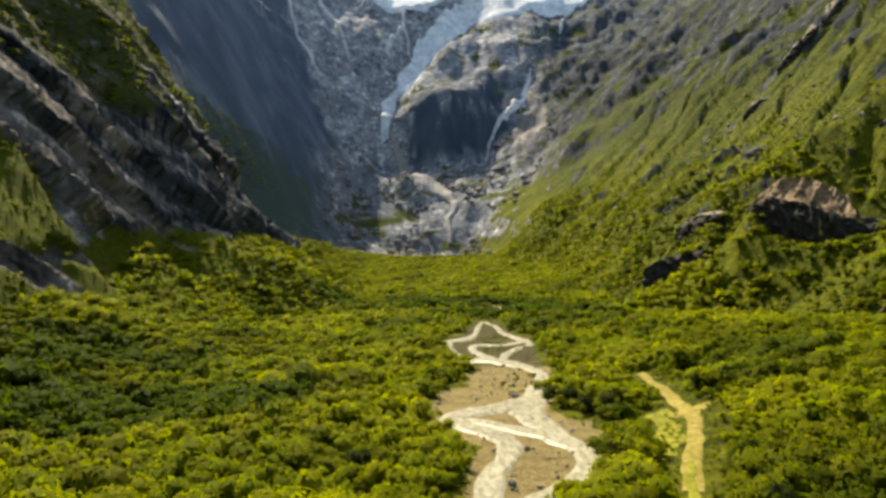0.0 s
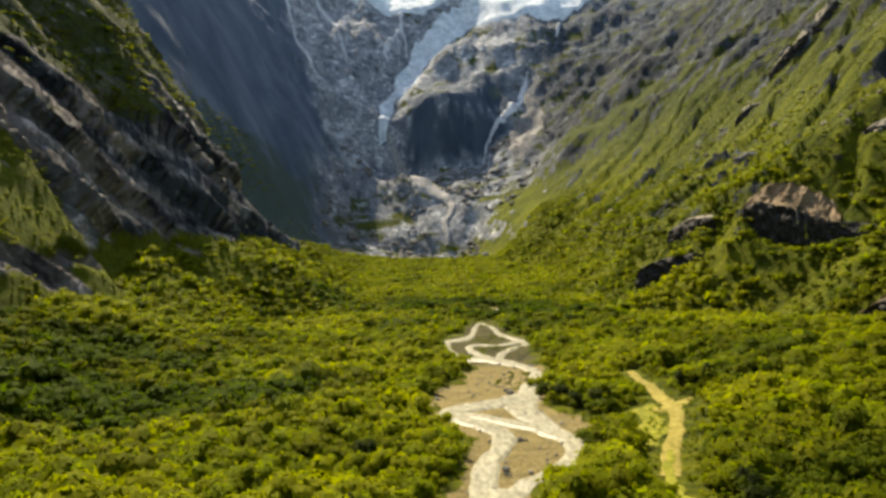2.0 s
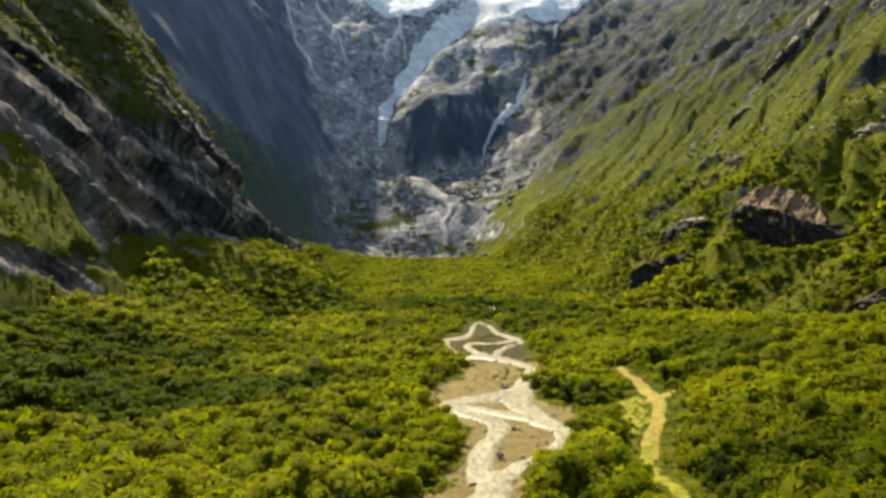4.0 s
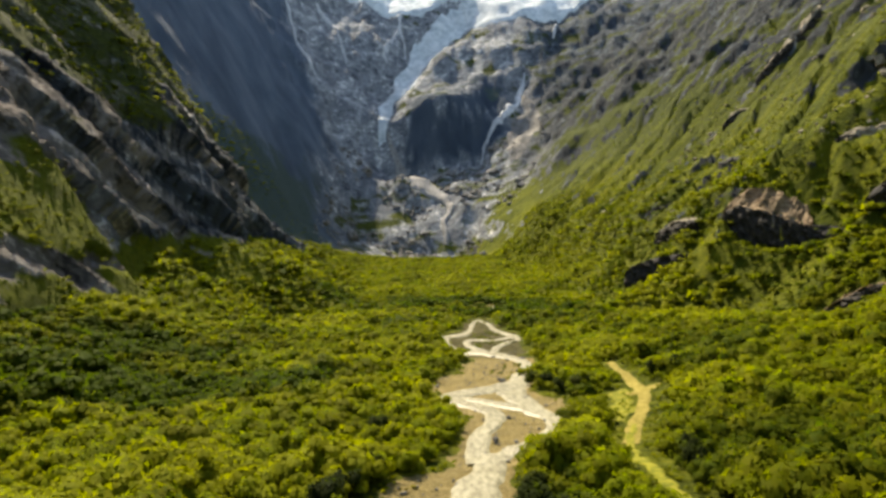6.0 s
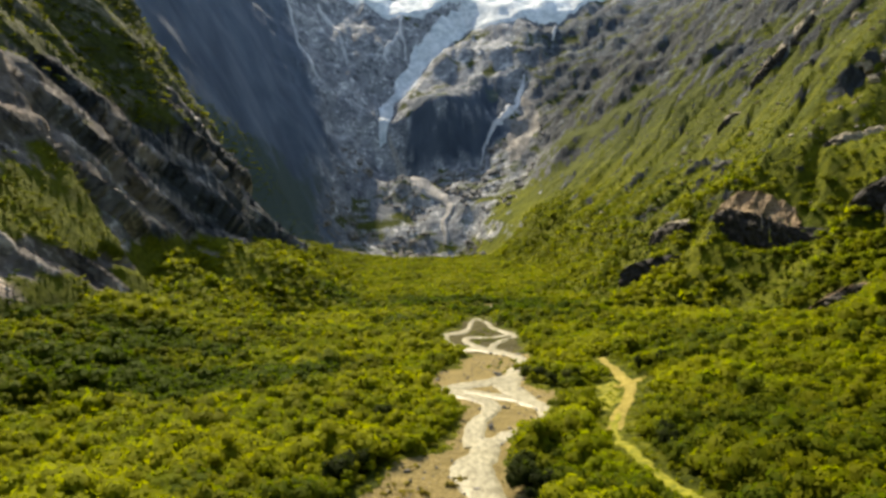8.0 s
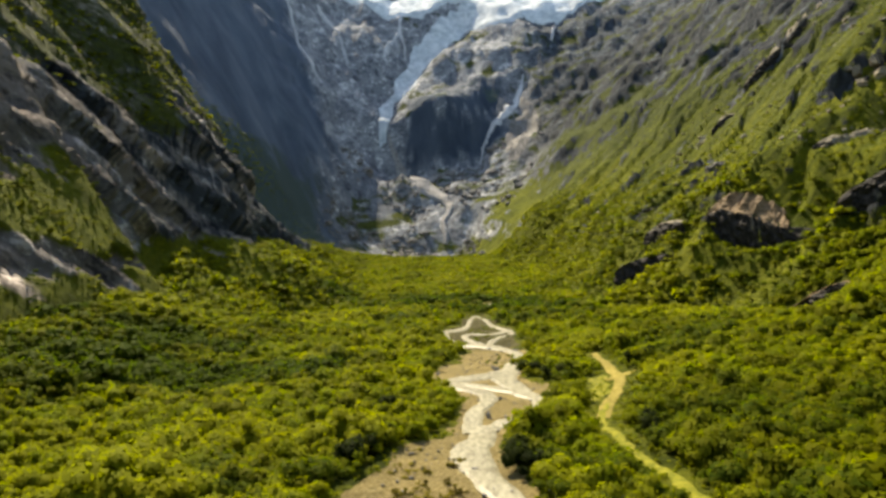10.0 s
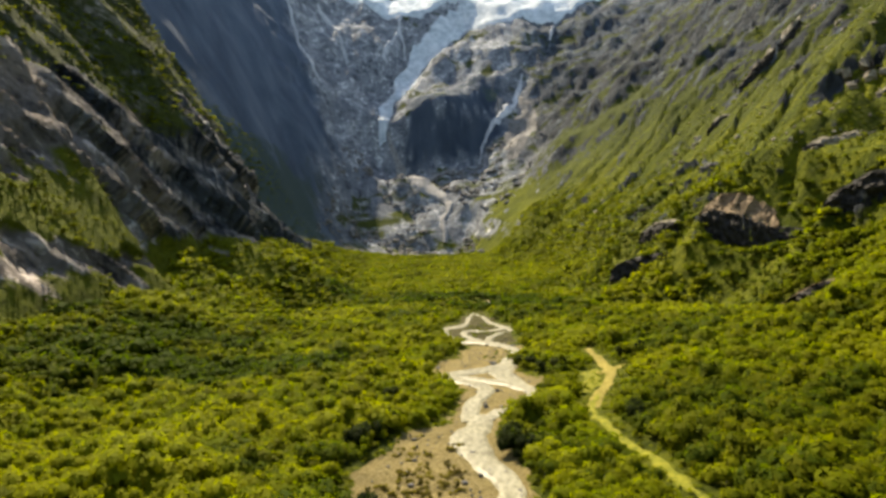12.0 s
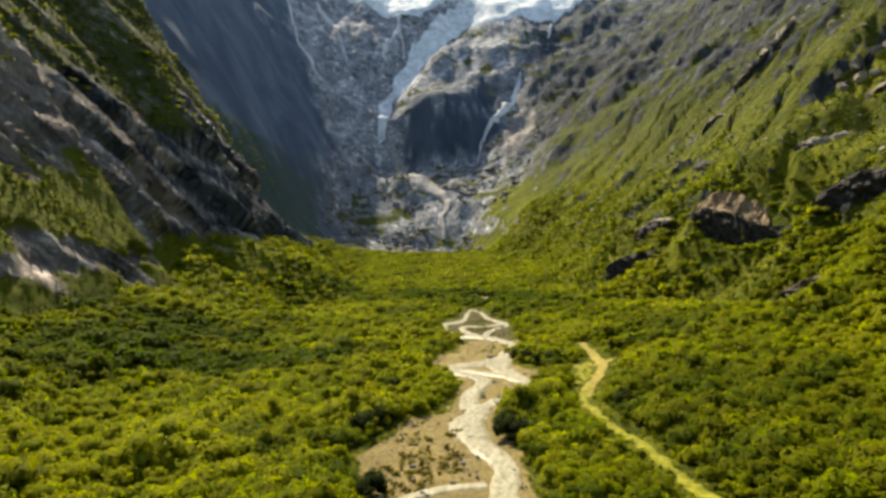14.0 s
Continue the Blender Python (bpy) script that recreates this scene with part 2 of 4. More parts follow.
# ---- terrain ----
# TERRAIN-BEGIN
def hash3(ix, iy, iz, seed):
    h = (ix * 374761393 + iy * 668265263 + iz * 1274126177 + seed * 362437) & 0xFFFFFFFF
    h = ((h ^ (h >> 13)) * 1103515245) & 0xFFFFFFFF
    h = ((h ^ (h >> 16)) * 374761393) & 0xFFFFFFFF
    return ((h ^ (h >> 15)) & 0xFFFF) / 32767.5 - 1.0


def value_noise(x, y, z, seed=0):
    x, y, z = np.broadcast_arrays(np.asarray(x, float), np.asarray(y, float), np.asarray(z, float))
    ix, iy, iz = (np.floor(v).astype(np.int64) for v in (x, y, z))
    fx, fy, fz = x - ix, y - iy, z - iz
    fx, fy, fz = (v * v * v * (v * (v * 6 - 15) + 10) for v in (fx, fy, fz))
    out = 0
    for a in (0, 1):
        for b in (0, 1):
            for c in (0, 1):
                w = (fx if a else 1 - fx) * (fy if b else 1 - fy) * (fz if c else 1 - fz)
                out = out + w * hash3(ix + a, iy + b, iz + c, seed)
    return out


def fbm(x, y, z=0.0, octaves=4, seed=0, gain=0.5):
    out, amp, f = 0, 1.0, 1.0
    for k in range(octaves):
        out = out + amp * value_noise(x * f, y * f, z * f + 7.3 * k, seed + k)
        amp, f = amp * gain, f * 2.03
    return out


def ridged(x, y, z=0.0, octaves=4, seed=0):
    out, amp, f = 0, 1.0, 1.0
    for k in range(octaves):
        out = out + amp * (0.5 - np.abs(value_noise(x * f, y * f, z * f + 3.1 * k, seed + k)))
        amp, f = amp * 0.5, f * 2.1
    return out


def step(a, b, v):
    t = np.clip((v - a) / (b - a), 0, 1)
    return t * t * (3 - 2 * t)


def line(v, *knots):
    return np.interp(v, [k[0] for k in knots], [k[1] for k in knots])


def capsule(x, y, x0, y0, x1, y1):
    """Distance from a stretch between two points of the plan, and how far along it."""
    dx, dy = x1 - x0, y1 - y0
    k = np.clip(((x - x0) * dx + (y - y0) * dy) / (dx * dx + dy * dy), 0, 1)
    return np.hypot(x - x0 - k * dx, y - y0 - k * dy), k


# gravel beds along the river: x0, y0, x1, y1, half-width
BEDS = ((27, 650, 30, 600, 9), (29, 600, 27, 560, 15), (25, 535, 24, 500, 27), (24, 500, 25, 450, 24), (28, 445, 30, 400, 15),
        (24, 400, 22, 372, 15), (43, 428, 41, 370, 7), (12, 352, 22, 336, 19), (8, 328, 20, 316, 17), (2, 304, 14, 276, 12), (26, 305, 32, 280, 14),
        (38, 296, 43, 280, 7), (28, 276, 27, 250, 13), (33, 248, 24, 228, 9), (16, 260, 10, 212, 9), (21, 264, 18, 228, 11), (10, 212, 8, 190, 10),
        (8, 190, 8, 160, 9), (-3, 180, -8, 152, 13), (-10, 146, -10, 114, 18), (12, 152, 14, 96, 9), (-4, 105, 0, -60, 20), (44, 752, 56, 735, 13))
TRACK_LINE = ((87, 376), (86, 356), (84, 334), (83, 312), (82, 294), (75, 270), (65, 244), (57, 220), (55, 190),
              (57, 164), (60, 145), (61, 127), (62, 109), (64, 90), (70, 40), (80, -60))

CHUTE = ((2, 1950), (12, 2095), (-52, 2180), (-130, 2365), (-186, 2425), (-205, 2600), (-60, 2770), (120, 2980))


def bed_mask(x, y):
    d = np.full(np.shape(x), 99.0)
    for x0, y0, x1, y1, r in BEDS:
        d = np.minimum(d, capsule(x, y, x0, y0, x1, y1)[0] - r)
    return d


def track_distance(x, y):
    d = np.full(np.shape(x), 999.0)
    for (x0, y0), (x1, y1) in zip(TRACK_LINE, TRACK_LINE[1:]):
        d = np.minimum(d, capsule(x, y, x0, y0, x1, y1)[0])
    return d


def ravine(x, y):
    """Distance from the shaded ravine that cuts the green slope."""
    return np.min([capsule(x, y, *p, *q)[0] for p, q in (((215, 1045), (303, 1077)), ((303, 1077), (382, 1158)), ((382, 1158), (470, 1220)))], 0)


def floor_height(y):
    return line(y, (-900, -6), (0, 0), (450, 0.5), (700, 7), (1000, 24), (1620, 63), (1680, 64), (1760, 58), (1900, 64), (1975, 92), (2050, 108), (3500, 130))


def forms(x, y):
    """The heights of the separate slopes above the valley floor."""
    wob = 14 * fbm(x / 150, y / 150, 0, 3, 5)
    # wooded apron and cliff on the left
    foot = line(y, (-900, -260), (150, -150), (450, -112), (600, -150), (700, -166), (755, -118), (1000, -105), (1100, -150), (1250, -200), (1650, -240))
    lean = line(y, (0, 0.10), (300, 0.25), (420, 0.27), (510, 0.32), (600, 0.40), (646, 0.58), (700, 0.60), (755, 0.62), (1000, 0.62), (1100, 0.6), (1600, 0.4))
    apron = np.maximum(0, foot - x + 0.3 * wob) * lean
    s = line(y, (-900, -360), (400, -340), (533, -306), (583, -295), (650, -292), (696, -288), (728, -299), (770, -292), (810, -262), (950, -252), (1000, -285), (1200, -480), (1800, -900)) - x + 0.6 * wob
    cliff = line(s, (-30, 30), (0, 90), (20, 134), (45, 182), (70, 232), (90, 256), (110, 290), (185, 415), (300, 590), (600, 820), (1200, 980))
    cliff = cliff * step(-32, -6, s)
    # the nearer outcrop at the foot of that cliff
    o = -246 - x + 0.35 * wob
    outcrop = line(o, (-8, 0), (0, 36), (8, 54), (26, 82), (82, 158), (150, 225), (300, 330)) * step(585, 545, y) * step(280, 360, y) * step(-12, 0, o)
    # far wall behind the spur
    d2 = (x + 335) * -0.985 + (y - 1500) * 0.175 + 0.45 * wob
    far_left = line(d2, (-210, 0), (-60, 18), (0, 42), (45, 102), (120, 268), (400, 830), (700, 1390), (1300, 1900)) * step(1000, 1350, y)
    # long green slope on the right
    xr = line(y, (-900, 150), (100, 160), (300, 195), (400, 238), (450, 248), (480, 246), (510, 240), (560, 236), (600, 205), (620, 186), (660, 163), (950, 160), (1200, 165), (1500, 125), (1750, 95), (2000, 20), (2300, -10))
    d = x - xr + 0.45 * wob
    right = line(d, (0, 0), (30, 20), (55, 44), (90, 90), (130, 118), (190, 152), (245, 202), (270, 229), (390, 345), (450, 405), (700, 640), (1000, 880), (1500, 1150))
    right = np.where(d > 0, right, 0) + np.maximum(0, x - 72) * line(y, (0, 0.08), (200, 0.16), (270, 0.17), (400, 0.11), (450, 0.075), (520, 0.03), (1200, 0.0))
    # ribs and furrows that run down the slope
    ph = (y - 0.5 * right + 50 * fbm(x / 130, y / 130, 0, 2, 33)) / 145
    right = right + step(60, 140, right) * step(420, 330, right) * step(1900, 1700, y) * 11 * (1 - (ph - np.floor(ph)))
    # head wall with its dark cliff, the ice shelf and the gully
    yy = y + 0.9 * wob + 15 * fbm(x / 90, y / 200, 0, 3, 9)
    cliffy = line(yy, (1930, 0), (2050, 85), (2200, 205), (2340, 262), (2365, 285), (2450, 515), (2600, 632), (2950, 985), (3100, 1100), (3300, 1320), (4800, 2000))
    even = line(yy, (1930, 0), (2050, 85), (2200, 215), (2400, 430), (2600, 640), (2950, 985), (3100, 1100), (3300, 1320), (4800, 2000))
    k = step(110, 190, x) + step(-190, -330, x)
    head = cliffy * (1 - k) + even * k
    g = np.full(np.shape(x), 999.0)
    for x0, y0, x1, y1 in ((-60, 2180, -174, 2423), (-174, 2423, -205, 2600), (-205, 2600, -60, 2770), (-60, 2770, 120, 2980)):
        g = np.minimum(g, capsule(x, y, x0, y0, x1, y1)[0])
    gully = 95 * np.exp(-(g / 75) ** 2) * step(2150, 2420, y) * step(3080, 2850, y)
    return apron, cliff, outcrop, far_left, right, head, gully


# upper edges of the rock steps in the slope (x, y, height, drop), and the depth of their tops
RIMS = (
    (((256, 644, 94, 6), (261, 639, 99, 18), (268, 630, 100, 32), (277, 615, 97, 34), (287, 598, 89, 31), (297, 585, 82, 26), (304, 579, 79, 16)), 30),
    (((299, 582, 79, 20), (308, 574, 77, 24), (320, 566, 75, 20), (333, 558, 73, 10)), 9),
    (((183, 718, 38, 8), (187, 714, 46, 20), (204, 703, 53, 26), (223, 690, 57, 20), (239, 672, 59, 8)), 8),
    (((229, 761, 81, 8), (234, 745, 89, 18), (240, 720, 93, 17), (250, 690, 93, 8)), 9),
    (((255, 474, 18, 3), (261, 466, 25, 8), (267, 456, 31, 12), (275, 442, 37, 10), (288, 424, 39, 4)), 9),
    (((314, 520, 95, 8), (323, 515, 105, 18), (333, 506, 113, 22), (345, 494, 118, 24), (357, 480, 120, 24)), 8),
    (((311, 490, 59, 3), (319, 484, 65, 6), (327, 474, 73, 9), (340, 458, 86, 9)), 8),
    (((414, 1032, 247, 5), (424, 1028, 258, 13), (435, 1025, 266, 18), (449, 1008, 267, 8)), 12),
    (((330, 974, 163, 6), (345, 977, 176, 11), (360, 979, 187, 10), (374, 981, 194, 4)), 8),
    (((248, 870, 104, 6), (258, 862, 113, 18), (274, 858, 119, 17), (288, 856, 122, 7)), 8),
    (((362, 642, 159, 4), (377, 636, 166, 9), (388, 630, 167, 8), (406, 622, 171, 7), (425, 612, 165, 5)), 11),
    (((449, 665, 211, 4), (457, 658, 223, 12), (468, 650, 227, 14)), 14),
    (((389, 705, 188, 2), (399, 695, 196, 5), (411, 688, 197, 3)), 6),
    (((427, 700, 215, 2), (439, 692, 219, 5), (451, 685, 222, 3)), 6),
    (((489, 1085, 328, 6), (507, 1070, 351, 16), (526, 1058, 372, 20), (547, 1045, 394, 22), (567, 1035, 418, 18)), 26),
)


def benches(x, y, h):
    """Cut the steps below and behind those upper edges into the slope."""
    h = np.array(h, float)
    for rim, depth in RIMS:
        near = (x > min(r[0] for r in rim) - 75) & (x < max(r[0] for r in rim) + 75) & (y > min(r[1] for r in rim) - 75) & (y < max(r[1] for r in rim) + 75)
        if not np.any(near):
            continue
        px, py, ph = x[near], y[near], h[near]
        best, top, drop, sd, over = np.full(px.shape, 1e9), 0 * px, 0 * px, 0 * px, 0 * px
        for a, b in zip(rim, rim[1:]):
            d, k = capsule(px, py, a[0], a[1], b[0], b[1])
            tx, ty = b[0] - a[0], b[1] - a[1]
            n = math.hypot(tx, ty)
            raw = ((px - a[0]) * tx + (py - a[1]) * ty) / (n * n)
            side = (-ty * (px - a[0]) + tx * (py - a[1])) / n * (1 if -ty + 0.4 * tx > 0 else -1)
            m = d < best
            best = np.where(m, d, best)
            top, drop, sd = np.where(m, a[2] + (b[2] - a[2]) * k, top), np.where(m, a[3] + (b[3] - a[3]) * k, drop), np.where(m, side, sd)
            over = np.where(m, np.abs(raw - k) * n, over)
        behind = top - 1.2 + 0.45 * np.minimum(sd, depth) + 1.4 * np.maximum(0, sd - depth) + 1.2 * over
        front = top - drop + 0.9 * np.maximum(0, -sd - 24) + 1.2 * over
        cut = np.minimum(ph, np.where(sd > 4, behind, front))
        ledge_top = top - 1.6 + 0.3 * np.minimum(sd, depth) - 1.1 * np.maximum(0, sd - depth) - 1.5 * over
        h[near] = np.where(sd > 4, np.maximum(cut, np.where(sd < depth + 40, ledge_top, -99)), cut)
    return h


def height(x, y):
    x, y = np.asarray(x, float), np.asarray(y, float)
    shape = x.shape
    x, y = np.broadcast_arrays(np.atleast_1d(x), np.atleast_1d(y))
    apron, cliff, outcrop, far_left, right, head, gully = forms(x, y)
    h = (apron ** 4 + cliff ** 4 + outcrop ** 4 + far_left ** 4 + right ** 4 + head ** 4) ** 0.25 - gully
    rough = np.clip(h / 90, 0, 1)
    far = step(900, 2000, y)
    plain = 1 - 0.7 * step(40, 140, far_left) * step(2350, 2100, y)
    h = h + rough * plain * ((6 + 9 * far) * fbm(x / 90, y / 90, 0, 4, 21) + (2.0 + 0.8 * far) * ridged(x / 26, y / 26, 0, 3, 31))
    h = h + 0.9 * fbm(x / 30, y / 30, 0, 3, 41) * (1 - rough)
    rib = step(150, 330, right) * (x > 100) * step(2300, 1900, y)
    h = h + rib * 34 * (ridged(x / 220, y / 95, 0, 2, 35) - 0.25) + step(60, 130, right) * (x > 100) * 6 * (ridged(x / 130, y / 34, 0, 3, 37) - 0.3)
    h = h - 17 * np.exp(-(ravine(x, y) / 26) ** 2)
    bed = bed_mask(x, y)
    h = h - 1.3 * step(3.5, -3, bed)
    h = benches(x, y, floor_height(y) + h)
    return h if shape else h[0]
# TERRAIN-END


def fan_grid():
    """A sheet of quads that fans out from behind the walk, close-meshed ahead of it and coarse around."""
    rest = np.linspace(radians(36), radians(324), 48)[1:-1]
    ang = np.concatenate([np.linspace(radians(-36), radians(36), 600), rest])
    rad = np.concatenate([np.linspace(4, 215, 14), np.geomspace(222, 3350, 500), np.linspace(3450, 4600, 10)])
    a, r = np.meshgrid(ang, rad)
    return (np.sin(a) * r), (np.cos(a) * r - 160), len(rad), len(ang)


def grid_mesh(name, verts, rows, cols, closed, mat, smooth=True):
    me = bpy.data.meshes.new(name)
    i = np.arange(rows * cols).reshape(rows, cols)
    if closed:
        i = np.concatenate([i, i[:, :1]], 1)
    q = np.stack([i[:-1, :-1], i[:-1, 1:], i[1:, 1:], i[1:, :-1]], -1).reshape(-1, 4)[:, ::-1]
    me.vertices.add(len(verts))
    me.vertices.foreach_set("co", np.ascontiguousarray(verts, np.float32).ravel())
    me.loops.add(q.size)
    me.loops.foreach_set("vertex_index", q.ravel().astype(np.int32))
    me.polygons.add(len(q))
    me.polygons.foreach_set("loop_start", np.arange(0, q.size, 4, dtype=np.int32))
    me.polygons.foreach_set("use_smooth", np.full(len(q), smooth))
    me.materials.append(mat)
    me.update(calc_edges=True)
    me.validate()
    return me


def put_attribute(me, name, values):
    at = me.attributes.new(name, "FLOAT", "POINT")
    at.data.foreach_set("value", np.ascontiguousarray(values, np.float32))


def slope_of(x, y, e=3.0):
    hx = (height(x + e, y) - height(x - e, y)) / (2 * e)
    hy = (height(x, y + e) - height(x, y - e)) / (2 * e)
    return hx, hy


def rock_share(x, y, z, hx, hy):
    """How much bare rock shows, from steepness, height and the grain of the slopes."""
    steep = np.hypot(hx, hy)
    grain = fbm(x / 60, (y + 1.2 * z * (x < 0) * step(1300, 1000, y)) / 18, z / 60, 4, 61)
    across, along = (y + 1.2 * z) / 1.56, (1.2 * y - z) / 1.56
    n1 = fbm(along / 75, across / 26, x / 60, 4, 67)
    foot = line(y, (300, 66), (345, 60), (430, 47), (500, 43), (545, 58), (600, 78), (700, 86), (800, 88), (900, 82), (1000, 84), (1150, 100))
    turf = step(582, 552, y + 18 * n1) * step(78, 94, z + 24 * n1) * step(168, 142, z + 26 * n1)
    moss = step(205, 262, z + 46 * fbm(x / 55, y / 55, z / 38, 4, 69))
    left = step(-5, 12, z - foot + 17 * n1) * (1 - 0.92 * turf) * (1 - 0.62 * moss) * (x < -190) * step(1250, 1100, y)
    up = step(300, 560, z)
    right = step(0.50 - 0.55 * up, 0.85 - 0.5 * up, 0.6 * grain + 0.25 * (steep - 0.9) + 0.12) * (x > 60) * (y < 1900) * step(40, 110, z)
    right = np.maximum(right, step(850, 1050, y) * (x > 60) * step(line(y, (900, 385), (1100, 360), (1500, 430), (1900, 450)), line(y, (900, 480), (1100, 450), (1500, 520), (1900, 550)), z + 110 * grain) * (0.68 + 0.7 * grain))
    back = step(1660, 1800, y + 50 * fbm(x / 90, y / 90, 0, 3, 71) - 150 * step(-230, 90, x) - 0.7 * np.maximum(0, x - 20)) * (0.66 + 0.5 * grain)
    back = back + step(-120, -240, x) * step(1000, 1300, y) * step(190, 380, z + 60 * grain) * 0.85
    back = back + step(1.1, 1.9, steep) * step(1300, 1900, y)
    patch = fbm(x / 50, y / 50, z / 50, 4, 63)
    back = back * (1 - 0.3 * step(-80, -280, x + 120 * patch) * step(430, 150, z + 90 * patch)) * (1 - 0.8 * step(-290, -370, x) * step(520, 260, z + 60 * patch))
    return np.clip(np.maximum(np.maximum(left, right), back), 0, 1)


gx, gy, n_rad, n_ang = fan_grid()
gx, gy = gx.ravel(), gy.ravel()
gz = height(gx, gy)
hx, hy = slope_of(gx, gy)
g_rock = rock_share(gx, gy, gz, hx, hy)
nrm = np.stack([-hx, -hy, np.ones_like(hx)], 1)
nrm /= np.linalg.norm(nrm, axis=1)[:, None]
size = 1 + 0.6 * step(900, 2200, gy)
dip = gy + 1.2 * gz * (gx < 0) * step(1300, 1000, gy)          # slabs dip towards the head of the valley
slab = (gx < -150) * step(1250, 1050, gy)
long = 1 + 3.5 * slab + 2.5 * (gx > 200) * step(230, 330, gz) * step(2600, 2300, gy)
crag = ridged(gx / (70 + 18 * (long - 1) * (gx > 0)), dip / 42, gz / (70 + 18 * (long - 1) * (gx > 0)), 3, 81) * (15 - 6 * step(900, 1800, gy) - 7 * slab)
crag = crag + (1 - slab) * (ridged(gx / (30 * long), dip / 12, gz / (26 * long), 4, 85) * 5 + ridged(gx / (13 * long), dip / 8, gz / (11 * long), 3, 91) * 1.4)
across, along = dip / 1.56, (1.2 * gy - gz) / 1.56
crag = crag + slab * (ridged(along / 85, across / 21, gx / 60, 4, 85) * 9 + ridged(along / 22, across / 8, gx / 20, 3, 91) * 2.2)
phase = (dip + 26 * fbm(gx / 90, gy / 90, gz / 90, 3, 97)) / 104
saw = (1 - (phase - np.floor(phase))) * 15 * (gx < -150) * step(1250, 1050, gy)      # slabs that step out over one another
phase = (dip + 14 * fbm(gx / 40, gy / 40, gz / 40, 3, 99)) / 43
saw = saw + (1 - (phase - np.floor(phase))) * 4 * (gx < -150) * step(1250, 1050, gy)
ledges = step(1850, 2100, gy) * 6 * fbm(gx / 95, gy / 120, gz / 42, 5, 95, 0.6)
saw = saw * (0.3 + 0.7 * step(530, 600, gy))
phase = (gy - 0.45 * gz + 60 * fbm(gx / 110, gy / 110, gz / 110, 3, 101)) / 105
crest = (gx > 200) * step(330, 460, gz) * step(3000, 2700, gy) * (gx > 330 - 0.5 * np.minimum(0, gy - 2000))
butte = (1 - (phase - np.floor(phase))) * 15 * crest
phase = (gy - 0.45 * gz + 30 * fbm(gx / 50, gy / 50, gz / 50, 3, 103)) / 41
butte = butte + (1 - (phase - np.floor(phase))) * 4 * crest
push = g_rock * ((crag - 4.0) * (1 - 0.5 * step(1500, 2100, gy)) * size + ledges + saw - 9 * (saw > 0) + butte - 7 * (butte > 0))
chute = np.full(gx.shape, 999.0)
for (x0, y0), (x1, y1) in zip(CHUTE, CHUTE[1:]):
    chute = np.minimum(chute, capsule(gx, gy, x0, y0, x1, y1)[0])
push = push * (1 - 0.85 * step(-200, -320, gx) * step(1000, 1200, gy) * step(2250, 2050, gy))
push = push * (1 - 0.9 * np.exp(-(chute / 45) ** 2))
verts = np.stack([gx, gy, gz], 1) + nrm * push[:, None]
me = grid_mesh("ground", verts, n_rad, n_ang, True, GROUND)
put_attribute(me, "rock", g_rock)
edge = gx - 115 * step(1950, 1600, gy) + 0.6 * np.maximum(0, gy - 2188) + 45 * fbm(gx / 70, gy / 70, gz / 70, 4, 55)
haze_shade = step(-300, -385, edge) * step(960, 1060, gy)                     # smooth far wall, haze and shade put into its colour
# head-wall bluff, its shade put into the colour with ragged edges
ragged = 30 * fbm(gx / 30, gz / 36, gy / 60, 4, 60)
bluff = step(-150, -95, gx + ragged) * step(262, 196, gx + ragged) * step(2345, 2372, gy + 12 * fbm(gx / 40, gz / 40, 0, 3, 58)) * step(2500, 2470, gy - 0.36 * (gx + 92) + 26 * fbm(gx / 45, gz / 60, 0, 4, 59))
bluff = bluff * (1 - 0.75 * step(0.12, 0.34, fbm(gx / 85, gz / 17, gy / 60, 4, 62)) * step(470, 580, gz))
put_attribute(me, "pale", step(1050, 1900, gy) * (1 - 0.85 * step(120, 420, gx) * step(2750, 2300, gy)))
put_attribute(me, "slab", slab)
put_attribute(me, "haze_shade", np.maximum(haze_shade, bluff))
warmth = step(0.1, 0.7, step(620, 480, gy) * (gx < 0) + 0.4 * fbm(gx / 70, gy / 70, gz / 50, 3, 51) * step(1300, 900, gy))
# heath by altitude; at the valley head it puts dim haze into the turf
heath = np.maximum(gx > 0, step(800, 1000, gy)) * step(150, 400, gz + 80 * fbm(gx / 80, gy / 30, gz / 80, 3, 53)) + 0.85 * step(1750, 1900, gy) * step(40, -240, gx)
# the ravine's shade is put into the turf with the heath colour
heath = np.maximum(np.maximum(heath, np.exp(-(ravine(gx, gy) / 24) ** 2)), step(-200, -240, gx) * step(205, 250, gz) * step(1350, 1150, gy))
put_attribute(me, "heath", np.clip(np.maximum(heath, haze_shade), 0, 1))
# left slabs: lit streaks and dark recesses between them put into the colour
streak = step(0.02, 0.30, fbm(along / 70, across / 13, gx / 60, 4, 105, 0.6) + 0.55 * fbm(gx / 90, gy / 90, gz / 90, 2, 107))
# rubble tone below the head wall; shade put into the right slope's rock
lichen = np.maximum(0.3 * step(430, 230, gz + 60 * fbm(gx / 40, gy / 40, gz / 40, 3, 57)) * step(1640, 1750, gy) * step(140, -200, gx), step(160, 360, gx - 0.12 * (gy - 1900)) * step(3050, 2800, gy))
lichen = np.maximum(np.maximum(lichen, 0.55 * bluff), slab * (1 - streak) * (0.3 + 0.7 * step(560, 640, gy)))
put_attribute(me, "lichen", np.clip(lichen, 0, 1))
put_attribute(me, "warm", np.clip(0.55 * warmth + 0.7 * streak * slab, 0, 1))
put_attribute(me, "wet_or_shade", step(405, 450, gy) * step(760, 700, gy))
